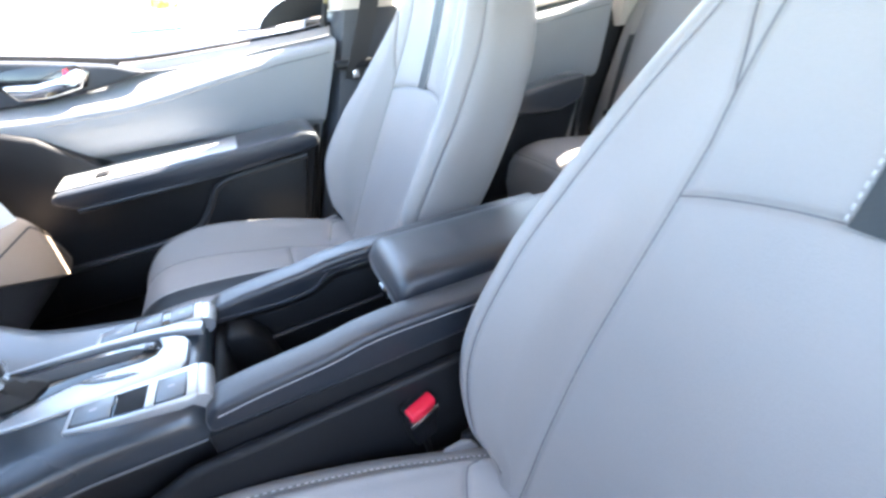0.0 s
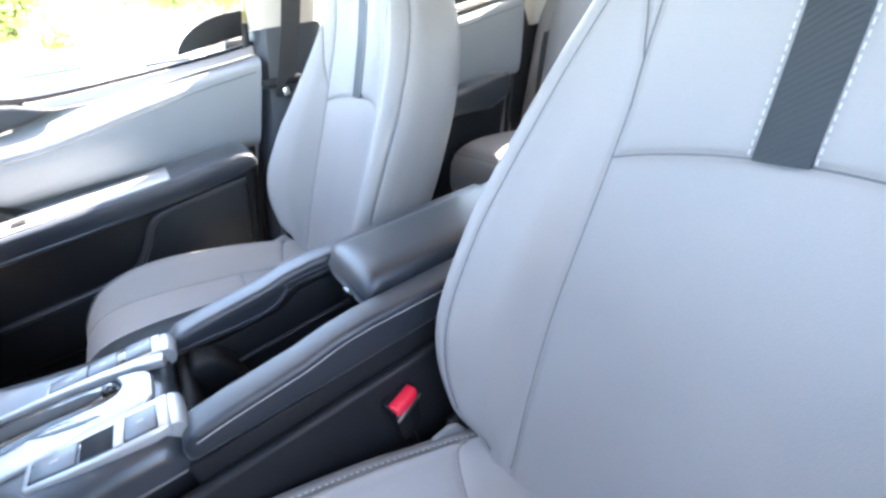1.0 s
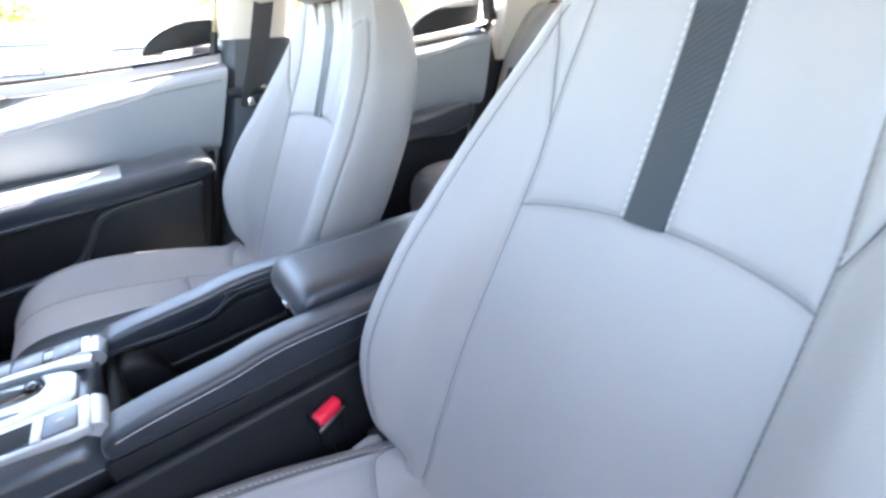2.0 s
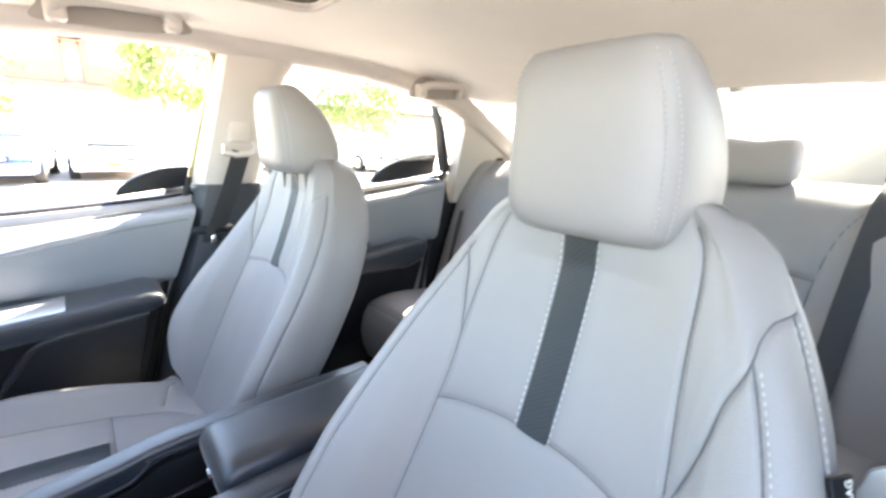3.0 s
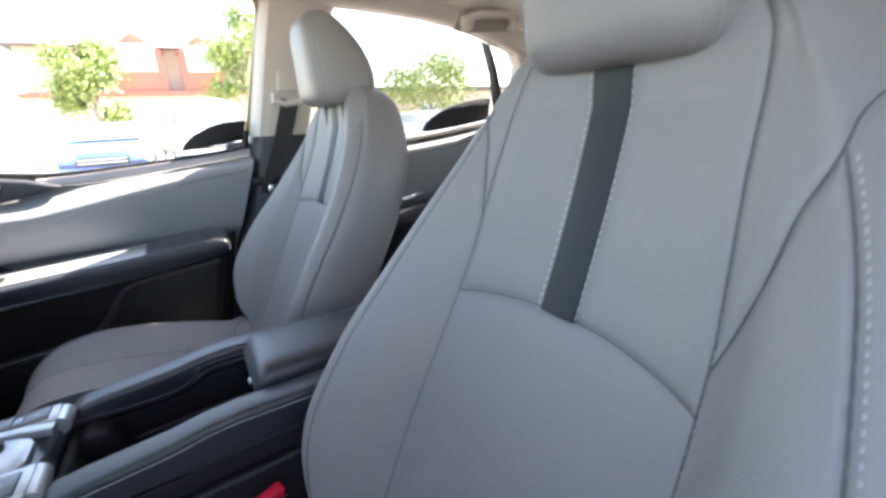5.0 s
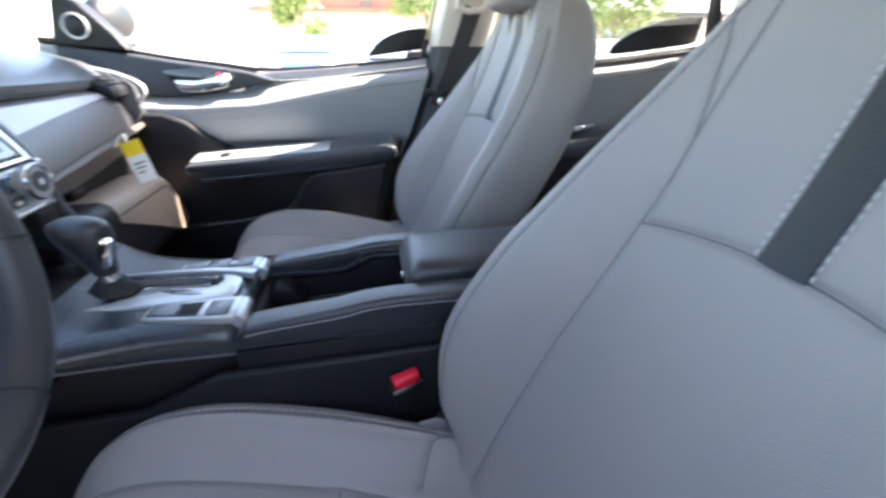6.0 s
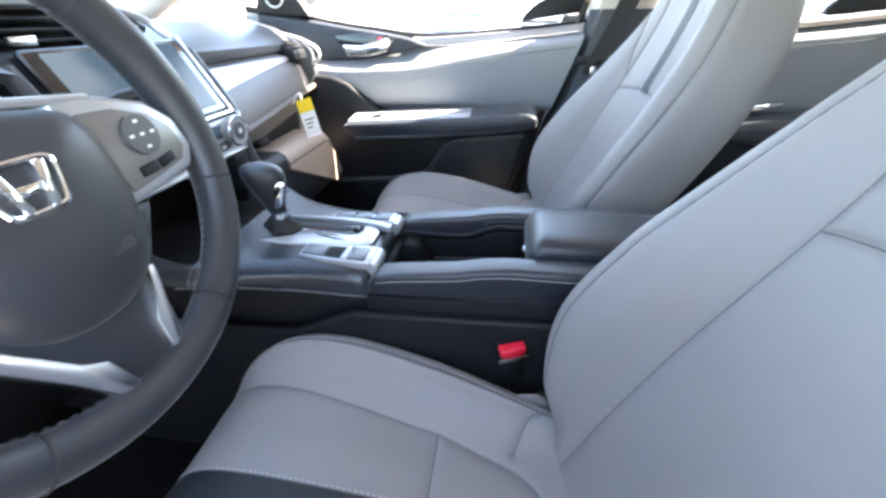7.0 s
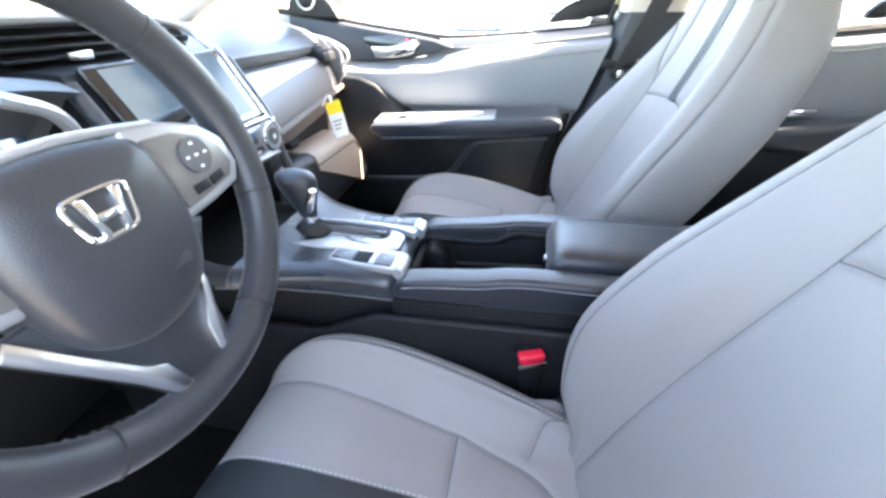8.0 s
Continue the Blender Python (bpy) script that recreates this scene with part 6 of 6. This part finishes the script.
STUCCO = material("tan_wall", (0.5, 0.40, 0.32), 0.9, grain=60, bump=0.3, depth=0.005, vary=0.12, blotch=1)
ROOFING = material("roof_shingle", (0.12, 0.11, 0.11), 0.9, grain=20, bump=0.6, depth=0.02, vary=0.3, blotch=2)


def parked_car(at, turn, paint, label, tall=1.45, blunt=False):
    c = thing("parked_car", label, "car", "parked cars")
    L, W = 4.6, 1.8
    prof = [(-2.3, 0.45), (-2.28, 0.70), (-2.1, 0.80), (-1.2, 0.95), (-0.6, tall - 0.08), (0.2, tall), (1.2, tall - 0.06), (1.85, 1.02), (2.25, 0.96), (2.3, 0.5)]
    if blunt:
        prof = [(-2.3, 0.45), (-2.3, 0.95), (-2.1, 1.06), (-1.15, 1.12), (-0.65, tall - 0.05), (0.2, tall), (1.0, tall - 0.03), (1.25, 1.12), (2.25, 1.10), (2.3, 0.5)]
    xs_ = np.linspace(-2.3, 2.3, 46)
    rings = []
    for x in xs_:
        h = ease(x, [p[0] for p in prof], [p[1] for p in prof])
        beltz = min(h, 0.95 if not blunt else 1.08)
        e = 1 - 0.12 * (abs(x) / 2.3) ** 4
        cab = W / 2 * e - 0.22 * (h - beltz)
        sec = [(-W/2*e*0.96, 0.25), (-W/2*e, 0.55), (-W/2*e*0.985, beltz - 0.06), (-W/2*e*0.95, beltz), (-cab*0.94, (h + beltz)/2), (-cab*0.86, h - 0.03), (-cab*0.6, h), (cab*0.6, h), (cab*0.86, h - 0.03), (cab*0.94, (h + beltz)/2), (W/2*e*0.95, beltz), (W/2*e*0.985, beltz - 0.06), (W/2*e, 0.55), (W/2*e*0.96, 0.25)]
        rings.append([Vector((x, y, z)) for y, z in sec])
    part("body", loft(rings), paint, c, angle=30)
    zg = 1.08 if blunt else 0.95
    ws = prof[3][0], prof[4][0]
    bm = bmesh.new()
    bm.faces.new([bm.verts.new(p) for p in ((ws[0] + 0.08, -0.72, zg + 0.06), (ws[0] + 0.08, 0.72, zg + 0.06), (ws[1] - 0.03, 0.60, tall - 0.10), (ws[1] - 0.03, -0.60, tall - 0.10))])
    for v in bm.verts:
        v.co.z += 0.03
        v.co.x -= 0.02
    part("windscreen", bm, DARKGLASS, c, smooth=False)
    for s_ in (1, -1):
        part("side_window", prism([(ws[0] + 0.25, zg + 0.03), (1.2, zg + 0.03), (0.95, tall - 0.12), (ws[1] + 0.12, tall - 0.12)], "y", s_ * 0.755 if s_ < 0 else 0.755, s_ * 0.83, 0.01), DARKGLASS, c)
        part("headlight", ball((-2.20, s_ * 0.66, 0.70 if not blunt else 0.88), 0.10, 0.17, 0.07), GLASSY, c, "clear headlamp")
        for x in (-1.4, 1.35):
            w_ = part("wheel", tube([(x, s_ * 0.72, 0.32), (x, s_ * 0.90, 0.32)], 0.32, 28), RUBBER, c)
            part("hubcap", tube([(x, s_ * 0.89, 0.32), (x, s_ * 0.915, 0.32)], 0.20, 20), CHROME, w_)
    part("grille", box(-2.33, -2.26, -0.48, 0.48, 0.50 if not blunt else 0.66, 0.66 if not blunt else 0.88, 0.02), RUBBER, c, "black grille")
    for k in range(2):
        part("grille_bar", box(-2.345, -2.31, -0.45, 0.45, (0.54 if not blunt else 0.71) + 0.07 * k, (0.56 if not blunt else 0.73) + 0.07 * k, 0.005), CHROME, c)
    part("bumper", box(-2.36, -2.2, -0.80, 0.80, 0.30, 0.47, 0.05, 3), paint, c)
    part("number_plate", box(-2.375, -2.355, -0.16, 0.16, 0.36, 0.45, 0.004), YELLOW, c, "plain pale yellow plate")
    c.matrix_world = pose(*at, 0, 0, turn)
    return c


GLASSY = material("lamp_lens", (0.75, 0.78, 0.8), 0.1, bump=0, spec=0.8)
parked_car((0.55, 14.7, 0), 87, WHITECAR, "white pickup parked nose-on in the sun", 1.95, True)
parked_car((-1.62, 13.9, 0), 87, BLUE, "blue saloon parked nose-on beside a pickup")
parked_car((-7.6, 14.2, 0), 85, YELLOWCAR, "yellow car parked in the sun")
parked_car((-12.2, 12.5, 0), 81, WHITECAR, "white car parked in the sun")
parked_car((5.3, 15.0, 0), 92, WHITECAR, "white saloon parked in the sun")
parked_car((8.6, 15.4, 0), 92, WHITECAR, "white saloon parked in the sun")
parked_car((11.5, 4.0, 0), 4, BLUE, "blue car parked behind the rear window")


def tree(x, y, h, spread, label, seed):
    rnd = random.Random(seed)
    t = thing("tree", label, "tree", "trees")
    part("trunk", tube(spline([(0, 0, 0), (0.05, 0.02, h * 0.3), (-0.04, 0.05, h * 0.62)], 10), [0.16 - 0.010 * i for i in range(10)], 10), BARK, t)
    limbs, vs, fs = [], [], []
    for k in range(9):
        a = k * 2.4 + rnd.random()
        z0 = h * (0.20 + 0.045 * k)
        tip = Vector((math.cos(a) * spread * (0.5 + 0.4 * rnd.random()), math.sin(a) * spread * (0.5 + 0.4 * rnd.random()), z0 + h * (0.15 + 0.25 * rnd.random())))
        limbs.append(tube([(0, 0, z0), tip * 0.5 + Vector((0, 0, z0 * 0.55)), tip], [0.06, 0.04, 0.015], 6))
        for c in range(620):
            p = tip + Vector((rnd.gauss(0, 1), rnd.gauss(0, 1), rnd.gauss(0, 0.8))) * spread * 0.27
            n = Vector((rnd.gauss(0, 1), rnd.gauss(0, 1), rnd.gauss(0, 1))).normalized()
            u = n.orthogonal().normalized() * (0.07 + 0.05 * rnd.random())
            v = n.cross(u) * 0.6
            i = len(vs)
            vs += [p - u, p - v * 0.8, p + u, p + v]
            fs.append((i, i + 1, i + 2, i + 3))
    part("limb", joined(*limbs), BARK, t)
    part("crown", (vs, fs), LEAF, t, smooth=False)
    t.location = (x, y, 0)
    return t


tree(2.75, 21.0, 6.6, 1.3, "leafy green tree behind parked cars", 1)
tree(-2.75, 21.5, 5.2, 1.1, "leafy green tree behind parked cars", 2)
tree(6.2, 21.5, 5.0, 1.7, "leafy green tree behind parked cars", 3)
tree(12.4, 21.5, 5.0, 2.4, "leafy green tree behind parked cars", 4)
tree(-15.5, 18.5, 5.4, 2.6, "leafy green tree behind parked cars", 5)
tree(-19.0, 6.0, 4.4, 2.2, "leafy green tree far beyond the bonnet", 6)

house = thing("house", "pale two-storey house with red-framed gable windows", "house")
house.location = (0.26, 30.0, 0)
part("wall", box(-7, 7, 0, 8, 0, 3.4, 0.02), STUCCO, house)
part("upper_wall", box(-6.8, 6.8, 0.6, 7.5, 3.4, 5.9, 0.02), STUCCO, house, "pale upper storey")
part("roof", prism([(-0.2, 5.8), (8.3, 5.8), (4, 7.4)], "x", -7.3, 7.3, 0.03), ROOFING, house)
for x in (-1.6, 1.6):
    part("gable", prism([(x - 1.35, 5.55), (x + 1.35, 5.55), (x, 6.55)], "y", -0.2, 3.5, 0.03), SIDING, house, "red-brown gable")
    part("bay_wall", box(x - 1.2, x + 1.2, -0.16, 0.7, 3.4, 5.55, 0.02), SIDING, house, "red-brown bay")
    w_ = part("window", box(x - 0.85, x + 0.85, -0.26, -0.15, 4.55, 5.95, 0.02), WHITE, house, "white window in a red bay")
    part("pane", box(x - 0.70, x + 0.70, -0.275, -0.255, 4.68, 5.82, 0.005), DARKGLASS, w_)
    w_ = part("window", box(x - 1.0, x + 1.0, -0.08, 0.02, 1.0, 2.4, 0.02), WHITE, house, "white framed window")
    part("pane", box(x - 0.85, x + 0.85, -0.095, -0.075, 1.12, 2.28, 0.005), DARKGLASS, w_)
part("trim_board", box(-7.05, 7.05, -0.3, 0.1, 3.3, 3.5, 0.02), SIDING, house, "red trim board between storeys")
wall_ = thing("low_building", "long pale low building beyond the car park", "building")
part("wall", box(9, 26, 26, 34, 0, 3.0, 0.02), STUCCO, wall_)
part("roof", box(8.7, 26.3, 25.7, 34.3, 3.0, 3.3, 0.03), ROOFING, wall_)
for x in (11, 15, 19, 23):
    w_ = part("window", box(x - 0.8, x + 0.8, 25.93, 26.02, 1.0, 2.3, 0.02), WHITE, wall_, "white framed window")
    part("pane", box(x - 0.68, x + 0.68, 25.915, 25.935, 1.1, 2.2, 0.005), DARKGLASS, w_)
